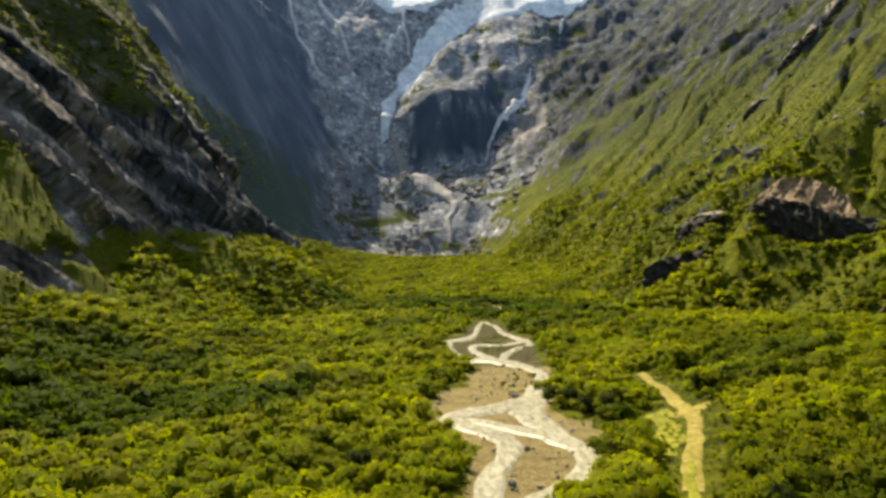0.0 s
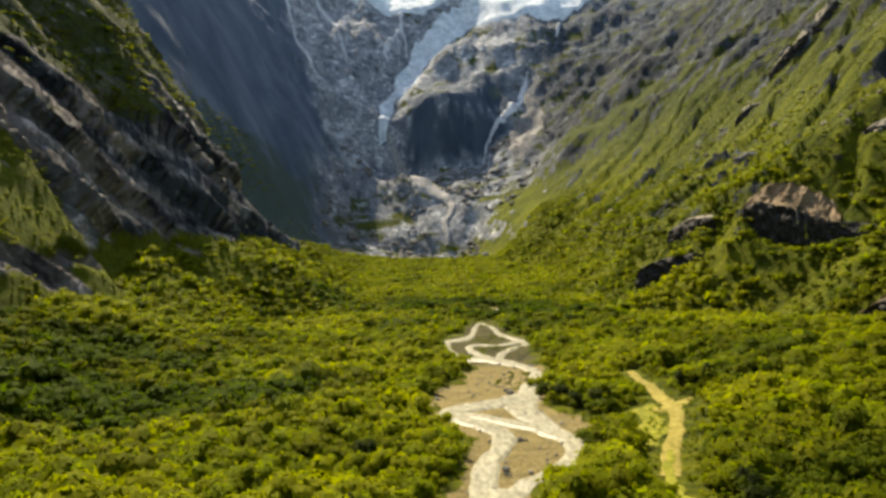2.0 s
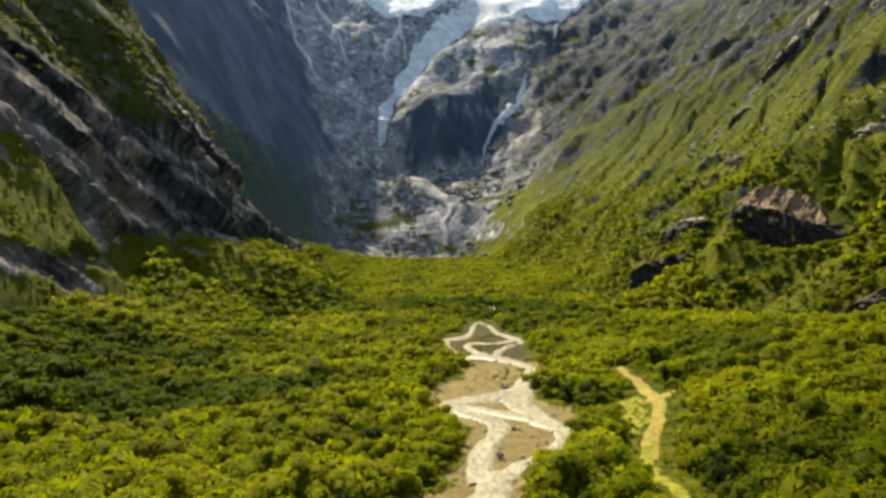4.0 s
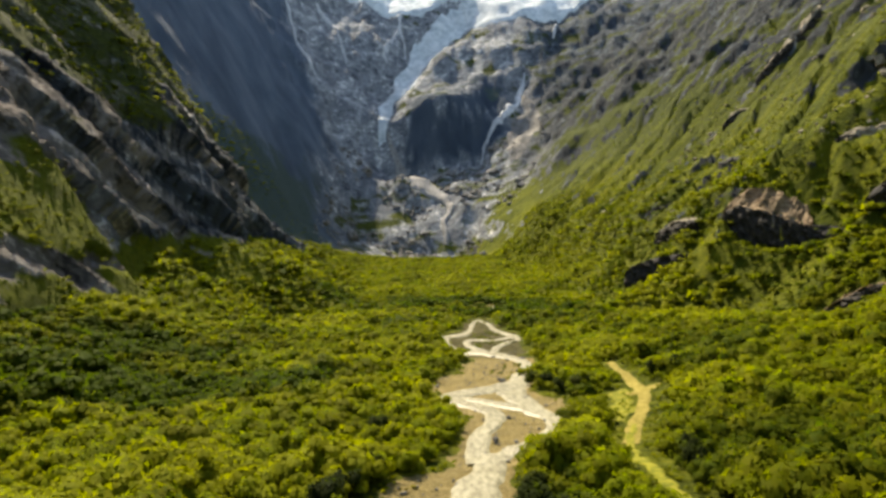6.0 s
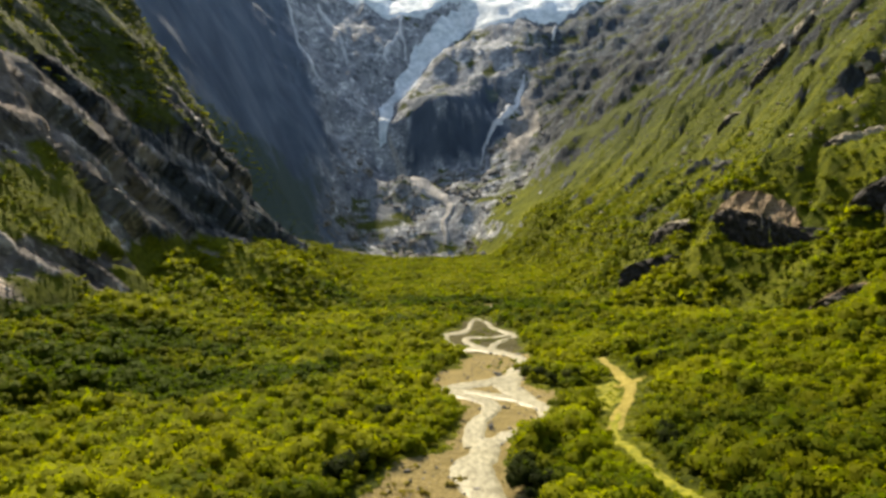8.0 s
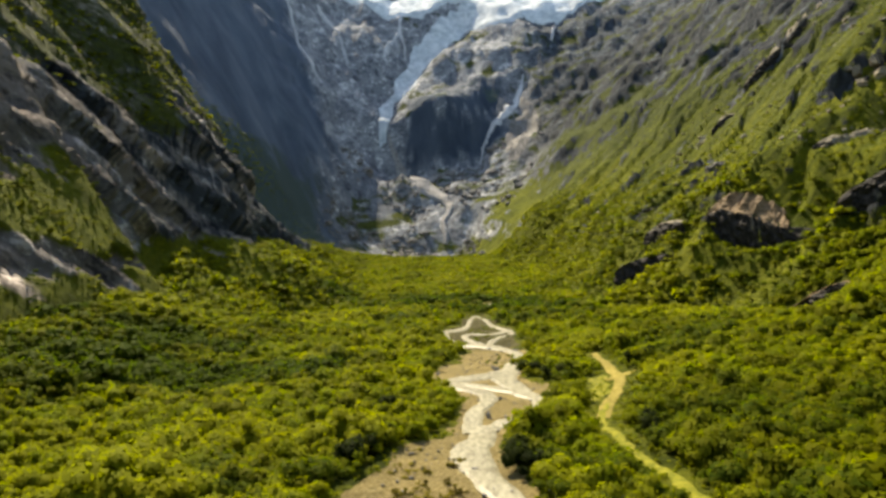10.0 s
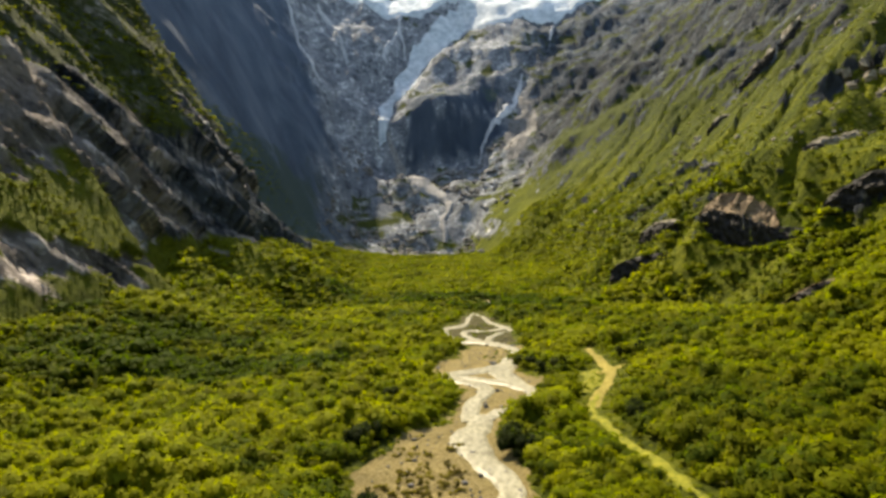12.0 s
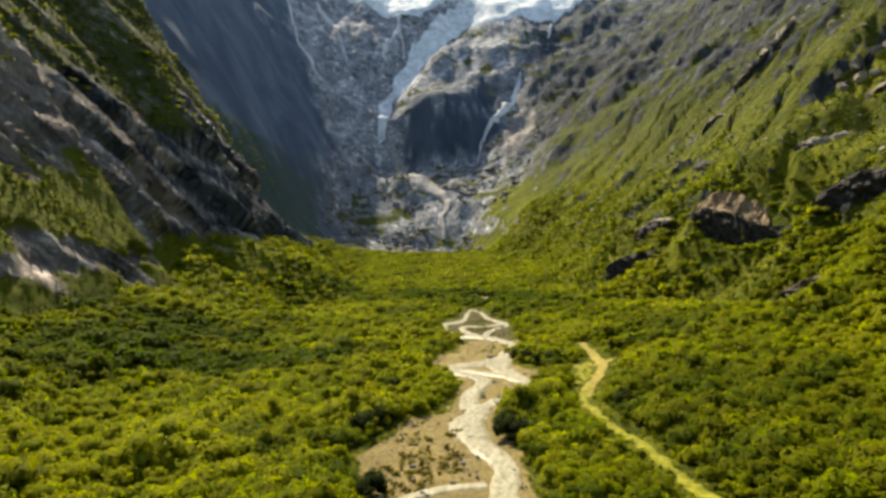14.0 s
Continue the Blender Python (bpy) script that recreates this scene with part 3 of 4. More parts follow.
put_attribute(me, "gravel", step(1.6, -1.6, bed_mask(gx, gy) + 2.2 * fbm(gx / 7, gy / 7, 0, 3, 3)))
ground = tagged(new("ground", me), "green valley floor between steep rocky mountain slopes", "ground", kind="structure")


# the finished surface of the head wall, to lay ice, snow and water on it
from mathutils.bvhtree import BVHTree

row = np.arange(n_rad * n_ang).reshape(n_rad, n_ang)
keep = np.flatnonzero(gy.reshape(n_rad, n_ang)[:, 300] > 1850)
quads = [(int(row[i, j]), int(row[i, j + 1]), int(row[i + 1, j + 1]), int(row[i + 1, j])) for i in keep[:-1] for j in range(0, 599)]
HEAD = BVHTree.FromPolygons([tuple(v) for v in verts.tolist()], quads)


def surface(x, y):
    """Height of the finished surface on the head wall."""
    out = height(x, y)
    for i in np.ndindex(out.shape):
        hit = HEAD.ray_cast(Vector((float(x[i]), float(y[i]), 4000)), Vector((0, 0, -1)))[0]
        if hit is not None:
            out[i] = hit.z
    return out


# ---- river, track, ice ----
def part(name, me, parent, label=""):
    ob = new(name, me)
    ob.parent = parent
    if label:
        ob["label"] = label
    return ob


def smooth_line(points, spacing):
    """A Catmull-Rom line through points (x, y, width), resampled."""
    p = np.array([points[0], *points, points[-1]], float)
    out = []
    for i in range(1, len(p) - 2):
        n = max(2, int(np.hypot(*(p[i + 1] - p[i])[:2]) / spacing))
        t = np.linspace(0, 1, n, endpoint=False)[:, None]
        a, b, c, d = p[i - 1], p[i], p[i + 1], p[i + 2]
        out.append(0.5 * (2 * b + (c - a) * t + (2 * a - 5 * b + 4 * c - d) * t ** 2 + (3 * b - a - 3 * c + d) * t ** 3))
    out.append(p[-1:])
    return np.concatenate(out)


def ribbon(name, points, mat, lift=0.3, crown=0.15, spacing=2.0, cols=9, ragged=0.25, seed=1, level=True):
    """A band laid along a line on the ground, with uneven borders that dip into the ground."""
    p = smooth_line(points, spacing)
    t = np.gradient(p[:, :2], axis=0)
    t /= np.linalg.norm(t, axis=1)[:, None] + 1e-9
    nx, ny = t[:, 1], -t[:, 0]
    along = np.arange(len(p)) * spacing
    k = np.linspace(-1, 1, cols)
    wl = p[:, 2] / 2 * (1 + ragged * 2 * fbm(along / (p[:, 2].mean() * 0.9), seed, 0, 3, seed))
    wr = p[:, 2] / 2 * (1 + ragged * 2 * fbm(along / (p[:, 2].mean() * 0.9), seed + 9, 0, 3, seed + 4))
    w = np.where(k[None, :] < 0, wl[:, None], wr[:, None])
    x = p[:, :1] + nx[:, None] * k * w
    y = p[:, 1:2] + ny[:, None] * k * w
    z = surface(x, y) if p[:, 1].min() > 1900 else height(x, y)
    if level:
        mid = height(p[:, 0], p[:, 1])
        z = np.minimum(z, mid[:, None] + 0.25) * 0.3 + mid[:, None] * 0.7
    z = z + lift + crown * (1 - k ** 2) - (np.abs(k) > 0.99) * (lift + 0.5 + crown)
    return grid_mesh(name, np.stack([x, y, z], -1).reshape(-1, 3), len(p), cols, False, mat)


river = tagged(new("river"), "milky white glacial river braiding over a gravel bed", "river", kind="structure")
CHANNELS = (
    ((26, 645, 4.7), (22, 607, 4.7), (16, 560, 6.2), (6, 536, 13.3), (-3, 521, 10.9), (0, 480, 7.8), (8, 459, 13.3), (21, 450, 14), (31, 436, 15), (39, 420, 12), (44, 402, 8), (43, 388, 8), (39, 368, 10)),
    ((29, 642, 3.9), (36, 592, 4.7), (41, 554, 7), (48, 530, 7.8), (51, 508, 4.7), (51, 490, 2.3)),
    ((51, 526, 5.5), (42, 512, 7.8), (33, 503, 8.6), (18, 506, 7.8), (13, 492, 6.2), (17, 472, 7), (24, 453, 7.8)),
    ((50, 502, 3.1), (40, 484, 6.2), (32, 466, 7), (28, 446, 6.2)),
    ((40, 374, 9), (36, 350, 14), (27, 332, 18), (17, 324, 17), (7, 318, 15), (0, 308, 13), (4, 296, 11), (12, 285, 11), (17, 270, 9), (15, 252, 8), (10, 236, 8), (8, 220, 9), (8, 204, 10)),
    ((39, 368, 9), (34, 340, 13), (29, 316, 15), (30, 294, 13), (34, 275, 12), (39, 259, 9), (38, 245, 9), (31, 231, 9), (22, 219, 9), (13, 207, 9)),
    ((2, 307, 7), (12, 298, 8), (22, 287, 9), (31, 276, 9)),
    ((13, 214, 9), (10, 196, 13), (7, 180, 14), (7, 164, 13), (10, 150, 11), (14, 139, 10), (16, 127, 10), (14, 114, 9), (13, 104, 10), (14, 60, 10), (10, -60, 12)),
    ((-30, 84, 6), (-18, 98, 6), (-5, 108, 6), (9, 112, 6)),
    ((45, 750, 9), (51, 746, 16), (57, 742, 8)),
)
for i, pts in enumerate(CHANNELS):
    part("channel", ribbon("channel", pts, WATER, 0.55, 0.1, 1.2, 9, 0.09, i + 2), river)

track_pts = [(x, y, 5.0 if y > 340 else 7.0) for x, y in TRACK_LINE if y > 200]
track = tagged(new("track", ribbon("track", track_pts, TRACK, 0.18, 0.1, 1.5, 7, 0.10, 3, False)),
               "yellowish sandy farm track with grassy edges", "track", kind="structure")
track_pts = [(x, y, 4.6 if y < 215 else 3.0) for x, y in TRACK_LINE if y < 250]
grass_track = tagged(new("grass_track", ribbon("grass_track", track_pts, TRACK_GRASS, 0.26, 0.1, 1.5, 7, 0.36, 4, False)),
                     "overgrown yellow-green grassy track", "track", kind="structure")
turnout = tagged(new("turnout", ribbon("turnout", ((75, 294, 6), (81, 297, 10), (87, 301, 8), (92, 305, 3)), TRACK, 0.24, 0.05, 2.0, 7, 0.12, 5, False)),
                 "yellow gravel turnout beside the farm track", "track", kind="structure")

verge = tagged(new("grass_verge", ribbon("grass_verge", ((76, 306, 4), (73, 296, 12), (70, 281, 13), (65, 264, 9), (60, 250, 5)), TRACK_GRASS, 0.12, 0.05, 2.0, 7, 0.2, 6, False)),
               "mown yellow grass verge beside the farm track", "grass", kind="structure")

# glacier shelf, its tongue, and the avalanche snow below
glacier = tagged(new("glacier"), "blue-white glacier on the head wall with a narrow tongue", "glacier", kind="structure")
part("ice_tongue", ribbon("ice_tongue", ((150, 3050, 60), (120, 3010, 90), (80, 2966, 86), (-18, 2840, 78), (-95, 2740, 78), (-150, 2625, 74), (-194, 2530, 62), (-206, 2460, 46), (-200, 2410, 26)),
                          ICE, 2.5, 4, 8, 13, 0.22, 7, False), glacier, "grey-blue ice tongue filling a rock gully")
part("ice_field", ribbon("ice_field", ((-800, 3130, 210), (-572, 3105, 210), (-427, 3100, 200), (-278, 3060, 200), (-182, 3030, 190), (-38, 3070, 200), (108, 3110, 180), (244, 3010, 200), (430, 2990, 200), (577, 3010, 190), (780, 3080, 160)),
                         ICE, 9, 8, 10, 17, 0.16, 8, False), glacier, "crevassed pale ice edge")
snow_cone = tagged(new("avalanche_cone", ribbon("avalanche_cone", ((-186, 2425, 14), (-170, 2405, 18), (-130, 2365, 32), (-92, 2250, 58), (-52, 2180, 62), (-18, 2145, 52), (12, 2095, 30), (8, 2050, 16), (-2, 2020, 16), (5, 1981, 14), (2, 1950, 10)),
                   DIRTY, 5, 4, 6, 11, 0.3, 12, False)), "grey-tan avalanche snow and silt below the gully", "snow", kind="structure")
fan = tagged(new("scree_fan", ribbon("scree_fan", ((292, 2490, 10), (298, 2450, 40), (290, 2400, 70), (275, 2330, 90), (255, 2270, 90), (235, 2210, 40)), SCREE, 0.5, 1.5, 8, 13, 0.4, 15, False)),
             "brownish scree fan beside the waterfall", "scree", kind="structure")
silt = tagged(new("silt_patch", ribbon("silt_patch", ((-95, 2300, 20), (-50, 2310, 26), (0, 2306, 24), (45, 2312, 12)), DIRTY, 6, 3, 6, 9, 0.3, 14, False)),
              "pale silt and old snow on a rock shelf", "snow", kind="structure")


def cascade(label, pts, seed, lift=5):
    me = ribbon("waterfall", pts, FALL, lift, 2, 5, 7, 0.3, seed, False)
    return tagged(new("waterfall", me), label, "waterfall", kind="structure")


cascade("white waterfall spreading over pale rock", ((312, 2585, 8), (300, 2545, 12), (284, 2506, 18), (266, 2468, 27), (230, 2428, 24), (205, 2410, 20), (178, 2398, 17), (155, 2380, 14), (137, 2359, 13), (128, 2330, 10)), 31, 3)
cascade("thin meltwater stream below the ice", ((-165, 2935, 22), (-161, 2880, 14), (-185, 2820, 18), (-205, 2780, 14), (-217, 2726, 12), (-200, 2706, 8)), 33)
cascade("branching white meltwater stream", ((-160, 2872, 10), (-140, 2810, 9), (-138, 2760, 7)), 35)
cascade("narrow snow streak on grey rock", ((-490, 2840, 20), (-450, 2815, 26), (-415, 2790, 14), (-382, 2721, 10), (-351, 2645, 8)), 37)
cascade("long thin snow streak along a rock rib", ((-720, 2675, 14), (-664, 2668, 10), (-609, 2661, 9), (-569, 2617, 10), (-537, 2556, 9), (-505, 2475, 9), (-470, 2430, 18), (-450, 2418, 26), (-425, 2402, 14)), 39)
cascade("short white cascade below the ice", ((482, 2860, 14), (470, 2800, 12), (446, 2744, 8)), 41)

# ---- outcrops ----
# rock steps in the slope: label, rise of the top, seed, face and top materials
# most faces take the darker gneiss that has their shade in its colour
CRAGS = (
    ("large weathered tan rock outcrop with a dark front face", 20, 3, ROCK_SHADE, ROCK_TAN),
    ("long dark overgrown rock band under birch scrub", 5, 5, ROCK_SHADE, ROCK_SHADE),
    ("low dark rocky knoll among birch scrub", 3, 7, ROCK_SHADE, ROCK_SHADE),
    ("grey rock ledge half hidden by scrub", 4, 9, ROCK_SHADE, ROCK_PALE),
    ("flat tan rock slab with a dark underside", 3, 11, ROCK_SHADE, ROCK_TAN),
    ("high dark rock step above the birch scrub", 4, 13, ROCK_SHADE, ROCK_SHADE),
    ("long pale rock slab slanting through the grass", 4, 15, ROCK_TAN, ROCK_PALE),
    ("dark pointed rock ledge high on the green slope", 4, 17, ROCK_SHADE, ROCK_PALE),
    ("slanting grey rock rib in the grass", 4, 19, ROCK_SHADE, ROCK_PALE),
    ("dark rock face beside the shaded ravine", 3, 21, ROCK_SHADE, ROCK_SHADE),
    ("pale lichened rock band across the upper slope", 5, 23, ROCK_SHADE, ROCK_PALE),
    ("broad pale rock step high on the slope", 6, 25, ROCK_SHADE, ROCK_PALE),
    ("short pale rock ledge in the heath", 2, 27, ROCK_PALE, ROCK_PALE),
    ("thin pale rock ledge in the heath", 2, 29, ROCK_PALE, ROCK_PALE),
    ("steep grey rock buttress on the upper slope", 14, 31, ROCK_SHADE, ROCK_PALE),
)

def block_mesh(name, w, d, h, seed, mat):
    """An angular rock: a box split by joint planes, its faces broken up a little."""
    bm = bmesh.new()
    bmesh.ops.create_cube(bm, size=1.0)
    r = random.Random(seed)
    for _ in range(9):
        n = Vector((r.uniform(-1, 1), r.uniform(-1, 1), r.uniform(-0.4, 1))).normalized()
        geo = bm.verts[:] + bm.edges[:] + bm.faces[:]
        cut = bmesh.ops.bisect_plane(bm, geom=geo, plane_co=n * r.uniform(0.36, 0.52), plane_no=n, clear_outer=True)
        edges = [g for g in cut["geom_cut"] if isinstance(g, bmesh.types.BMEdge)]
        if edges:
            bmesh.ops.edgenet_fill(bm, edges=edges)
    bmesh.ops.triangulate(bm, faces=bm.faces[:])
    for _ in range(2):
        long = [q for q in bm.edges if q.calc_length() > 0.16]
        bmesh.ops.subdivide_edges(bm, edges=long, cuts=1)
        bmesh.ops.triangulate(bm, faces=bm.faces[:])
    for v in bm.verts:
        q = v.co * 3 + Vector((seed, 0, 0))
        v.co += Vector((noise.noise(q), noise.noise(q + Vector((9, 0, 0))), 0.7 * noise.noise(q + Vector((0, 9, 0))))) * 0.045
        v.co += v.normal * 0.03 * math.sin(v.co.z * 26 + 3 * noise.noise(q))
        v.co = Vector((v.co.x * w, v.co.y * d, v.co.z * h))
    me = bpy.data.meshes.new(name)
    bm.to_mesh(me)
    bm.free()
    me.materials.append(mat)
    return me


def ledge(label, cx, cy, width, face, depth, turn, seed, mat, count=5, sink=-0.1, broken=0.15):
    """Jointed blocks in a row along a hillside, set into the ground and tipped back into the slope."""
    r = random.Random(seed)
    thing = tagged(new("rock_outcrop"), label, "rock", "rock outcrops on the slope")
    gz0 = float(height(cx, cy))
    thing.location = (cx, cy, gz0)
    ca, sa = math.cos(radians(turn)), math.sin(radians(turn))
    for i in range(count):
        u = (i + 0.5) / count * 2 - 1
        size = (1 - 0.45 * abs(u) ** 1.5) * r.uniform(1 - broken * 0.6, 1.15)
        lx, ly = u * width / 2 * 0.85, r.uniform(-0.12, 0.12) * depth * (1 + 9 * broken)
        x, y = lx * ca - ly * sa, lx * sa + ly * ca
        h, w, d = face * 1.5 * size, width / count * (1.7 - 0.9 * broken) * r.uniform(0.85 - 0.3 * broken, 1.25), depth * size
        ob = part("block", block_mesh("block", w, d, h, seed * 10 + i, mat), thing)
        base = float(height(cx + x, cy + y)) - gz0
        ob.matrix_basis = pose(x, y, base - h * sink, -r.uniform(6, 16), r.uniform(-8, 8), turn + r.uniform(-14, 14))
    return thing


ledge("weathered rock step high above the scrub", 470, 700, 86, 9, 14, -44, 21, ROCK_PALE, 9, 0.0, 0.7)
ledge("grey rock knob standing in green heath", 330, 800, 30, 9, 14, -50, 25, ROCK, 3)


def crag(label, rim, depth, rise, seed, face_mat, cap_mat):
    """A rock step in a hillside. rim: x, y, height and drop of its upper edge; the cap runs back from it into the slope."""
    thing = tagged(new("rock_outcrop"), label, "rock", "rock outcrops on the slope")
    x0, y0 = rim[0][0], rim[0][1]
    thing.location = (x0, y0, rim[0][2])
    p = smooth_line(rim, 1.6)
    t = np.gradient(p[:, :2], axis=0)
    t /= np.linalg.norm(t, axis=1)[:, None] + 1e-9
    bx, by = -t[:, 1], t[:, 0]
    flip = np.where(bx + 0.4 * by < 0, -1, 1)
    bx, by = bx * flip, by * flip
    u = np.arange(len(p)) * 1.6
    full = np.clip(p[:, 3] / max(r[3] for r in rim), 0.15, 1)
    jag = 1.8 * fbm(u / 9, seed, 0, 4, seed) + 1.5 * value_noise(np.floor(u / 5.5), seed, 0, seed)
    x, y, z = p[:, 0], p[:, 1], p[:, 2] + (0.7 + 6.0 / (6.0 + p[:, 3])) * jag * full
    if max(r[3] for r in rim) < 10:                 # low bands break up into separate rocks
        z = z - 5 * step(0.05, 0.45, value_noise(u / 6.5, seed, 3, seed + 2))
    low = np.minimum(z - p[:, 3], height(x, y)) - 3
    rows_f, rows_c = [], []
    for k in np.linspace(0, 1, 12):
        zz = low + (z - low) * k
        joint = value_noise(np.floor(u / 4.5 + 2 * k), np.floor(zz / 4.0), 0, seed + 3)
        out = (1.5 * joint + 2.2 * fbm(u / 8, zz / 6, seed, 3, seed + 5) - 1.2 * (1 - k) + 1.6 * math.sin(k * 3.0)) * (0.35 + 0.65 * full)
        if k > 0.99:
            out = np.zeros_like(out)
        rows_f.append(np.stack([x - bx * out, y - by * out, zz], 1))
    for k in np.linspace(0, 1, 9):
        d = depth * full * k * (1 + 0.5 * fbm(u / 11, seed, 2, 3, seed + 6))
        steps = 4 * k + 1.6 * fbm(u / 14, k * 2, seed, 3, seed + 8)
        bench = np.clip((np.floor(steps) + step(0.55, 0.95, steps - np.floor(steps))) / 4, 0, 1.1) * (k > 0)
        base = z + (p[:, 2] - z) * min(1, 4 * k)
        zz = base + rise * full * (0.45 * k + 0.55 * bench) + (0.9 * fbm(u / 6, k * 4, seed, 3, seed + 7) if 0 < k else 0) - (k > 0.99) * (4 + 0.4 * rise)
        slip = 1.6 * fbm(u / 7, k * 5, seed, 3, seed + 9) * (k > 0)
        rows_c.append(np.stack([x + bx * (d + slip), y + by * (d + slip), zz], 1))
    off = np.array([x0, y0, rim[0][2]])
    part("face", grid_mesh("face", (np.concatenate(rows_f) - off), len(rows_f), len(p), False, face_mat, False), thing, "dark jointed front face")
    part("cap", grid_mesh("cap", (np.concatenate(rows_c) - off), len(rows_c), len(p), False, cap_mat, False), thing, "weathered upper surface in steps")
    return thing


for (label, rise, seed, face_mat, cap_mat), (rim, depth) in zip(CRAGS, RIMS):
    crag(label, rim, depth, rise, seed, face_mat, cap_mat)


# ---- trees ----
def ico_corners():
    bm = bmesh.new()
    bmesh.ops.create_icosphere(bm, subdivisions=1, radius=1.0)
    out = np.array([v.co[:] for f in bm.faces for v in f.verts])
    bm.free()
    return out


ICO = ico_corners()


def crown_points(rng, lobes, leaves, radius, tall, leaf):
    """Leaf clumps scattered over a few overlapping lobes: triangles with their vertices."""
    c = rng.normal(0, 1, (lobes, 3)) * (radius * 0.44, radius * 0.44, tall * 0.17) + (0, 0, tall * 0.56)
    r = radius * rng.uniform(0.34, 0.66, lobes)
    k = rng.integers(0, lobes, leaves)
    n = rng.normal(0, 1, (leaves, 3))
    n[:, 2] += 0.35
    n /= np.linalg.norm(n, axis=1)[:, None]
    mid = c[k] + n * (r[k] * rng.uniform(0.66, 1.30, leaves))[:, None] * (1, 1, tall / radius * 0.5)
    turn = n + rng.normal(0, 0.26, (leaves, 3))
    turn /= np.linalg.norm(turn, axis=1)[:, None]
    u = np.cross(turn, rng.normal(0, 1, (leaves, 3)))
    u /= np.linalg.norm(u, axis=1)[:, None]
    w = np.cross(turn, u)
    s = leaf * rng.uniform(0.65, 1.35, leaves)[:, None]
    tri = np.stack([mid + u * s, mid - u * s * 0.55 + w * s * 0.8, mid - u * s * 0.5 - w * s * 0.85], 1)
    tri[..., 2] = np.maximum(tri[..., 2], 0.15 * tall)
    face = np.repeat(n * 0.58 + turn * 0.14 + (0, 0, 0.55), 3, 0)
    # dense inner foliage of each lobe
    core = ICO * 0.6 + (0, 0, 0.55)
    core /= np.linalg.norm(core, axis=1)[:, None]
    inner = (ICO[None] * (r * 0.76)[:, None, None] * (1, 1, tall / radius * 0.5) + c[:, None]).reshape(-1, 3)
    inner[:, 2] = np.maximum(inner[:, 2], 0.05 * tall)
    face = np.concatenate([face / np.linalg.norm(face, axis=1)[:, None], np.tile(core, (lobes, 1))])
    return np.concatenate([tri.reshape(-1, 3), inner]), face


def tri_mesh(name, co, normals, mat):
    me = bpy.data.meshes.new(name)
    n = len(co)
    me.vertices.add(n)
    me.vertices.foreach_set("co", np.ascontiguousarray(co, np.float32).ravel())
    me.loops.add(n)
    me.loops.foreach_set("vertex_index", np.arange(n, dtype=np.int32))
    me.polygons.add(n // 3)
    me.polygons.foreach_set("loop_start", np.arange(0, n, 3, dtype=np.int32))
    me.materials.append(mat)
    me.polygons.foreach_set("use_smooth", np.ones(n // 3, bool))
    me.update(calc_edges=True)
    me.normals_split_custom_set_from_vertices(normals.astype(np.float32))
    return me


rng = np.random.default_rng(11)


def scatter(spacing, r0, r1, half=35.5):
    """Jittered grid of places in a ring sector about the near end of the walk."""
    n = int(r1 / spacing)
    i, j = np.meshgrid(np.arange(-n, n + 1), np.arange(0, int(n * 1.2)))
    x = (i + 0.5 * (j % 2)).ravel() * spacing + rng.uniform(-0.42, 0.42, i.size) * spacing
    y = j.ravel() * spacing * 0.87 + rng.uniform(-0.42, 0.42, i.size) * spacing - 80
    r = np.hypot(x, y + 80)
    ok = (r > r0) & (r < r1) & (np.abs(np.arctan2(x, y + 80)) < radians(half))
    return x[ok], y[ok]


def growth(x, y):
    """Chance that a bush grows at a place, and its size."""
    z = height(x, y)
    ax, ay = slope_of(x, y)
    rock = rock_share(x, y, z, ax, ay)
    steep = np.hypot(ax, ay)
    chance = (1 - step(0.5, 0.85, rock)) * step(2.5, 5.5, bed_mask(x, y)) * step(np.where(y > 205, 6.0, 4.6), np.where(y > 205, 8.5, 7.0), track_distance(x, y + 3))
    chance = chance * np.where((np.hypot(x - 83, y - 301) < 10) | (capsule(x, y, 73, 300, 64, 256)[0] < 8), 0, 1)
    slab = step(20, 10, capsule(x + 8, y + 8, 258, 470, 270, 430)[0])
    for rim, deep in RIMS:
        back = 0.45 * deep
        for a, b in zip(rim, rim[1:]):
            tx, ty = a[1] - b[1], b[0] - a[0]
            sign = (1 if tx + 0.4 * ty > 0 else -1) * back / math.hypot(tx, ty)
            chance = chance * step(back * 0.8, back + 3, capsule(x, y, a[0] + tx * sign, a[1] + ty * sign, b[0] + tx * sign, b[1] + ty * sign)[0])
    cliffy = step(0.75, 1.2, steep) * (x < -200)
    chance = chance * (1 - 0.1 * cliffy)
    up = step(70, 190, z - floor_height(y)) * (x > 0)
    dense = 0.95 - 0.25 * up + 0.8 * up * fbm(x / 60, y / 18, z / 60, 3, 13)
    scale = (1 - 0.6 * up) * (1 + 0.42 * fbm(x / 27, y / 27, 0, 2, 17)) * (1 - cliffy * (0.6 - 0.25 * step(190, 240, z)))
    scale = scale * (0.32 + 0.68 * step(4, 17, track_distance(x, y + 4))) * (0.6 + 0.4 * step(0, 8, bed_mask(x, y))) * (1 - 0.6 * slab)
    return chance * dense, scale, z


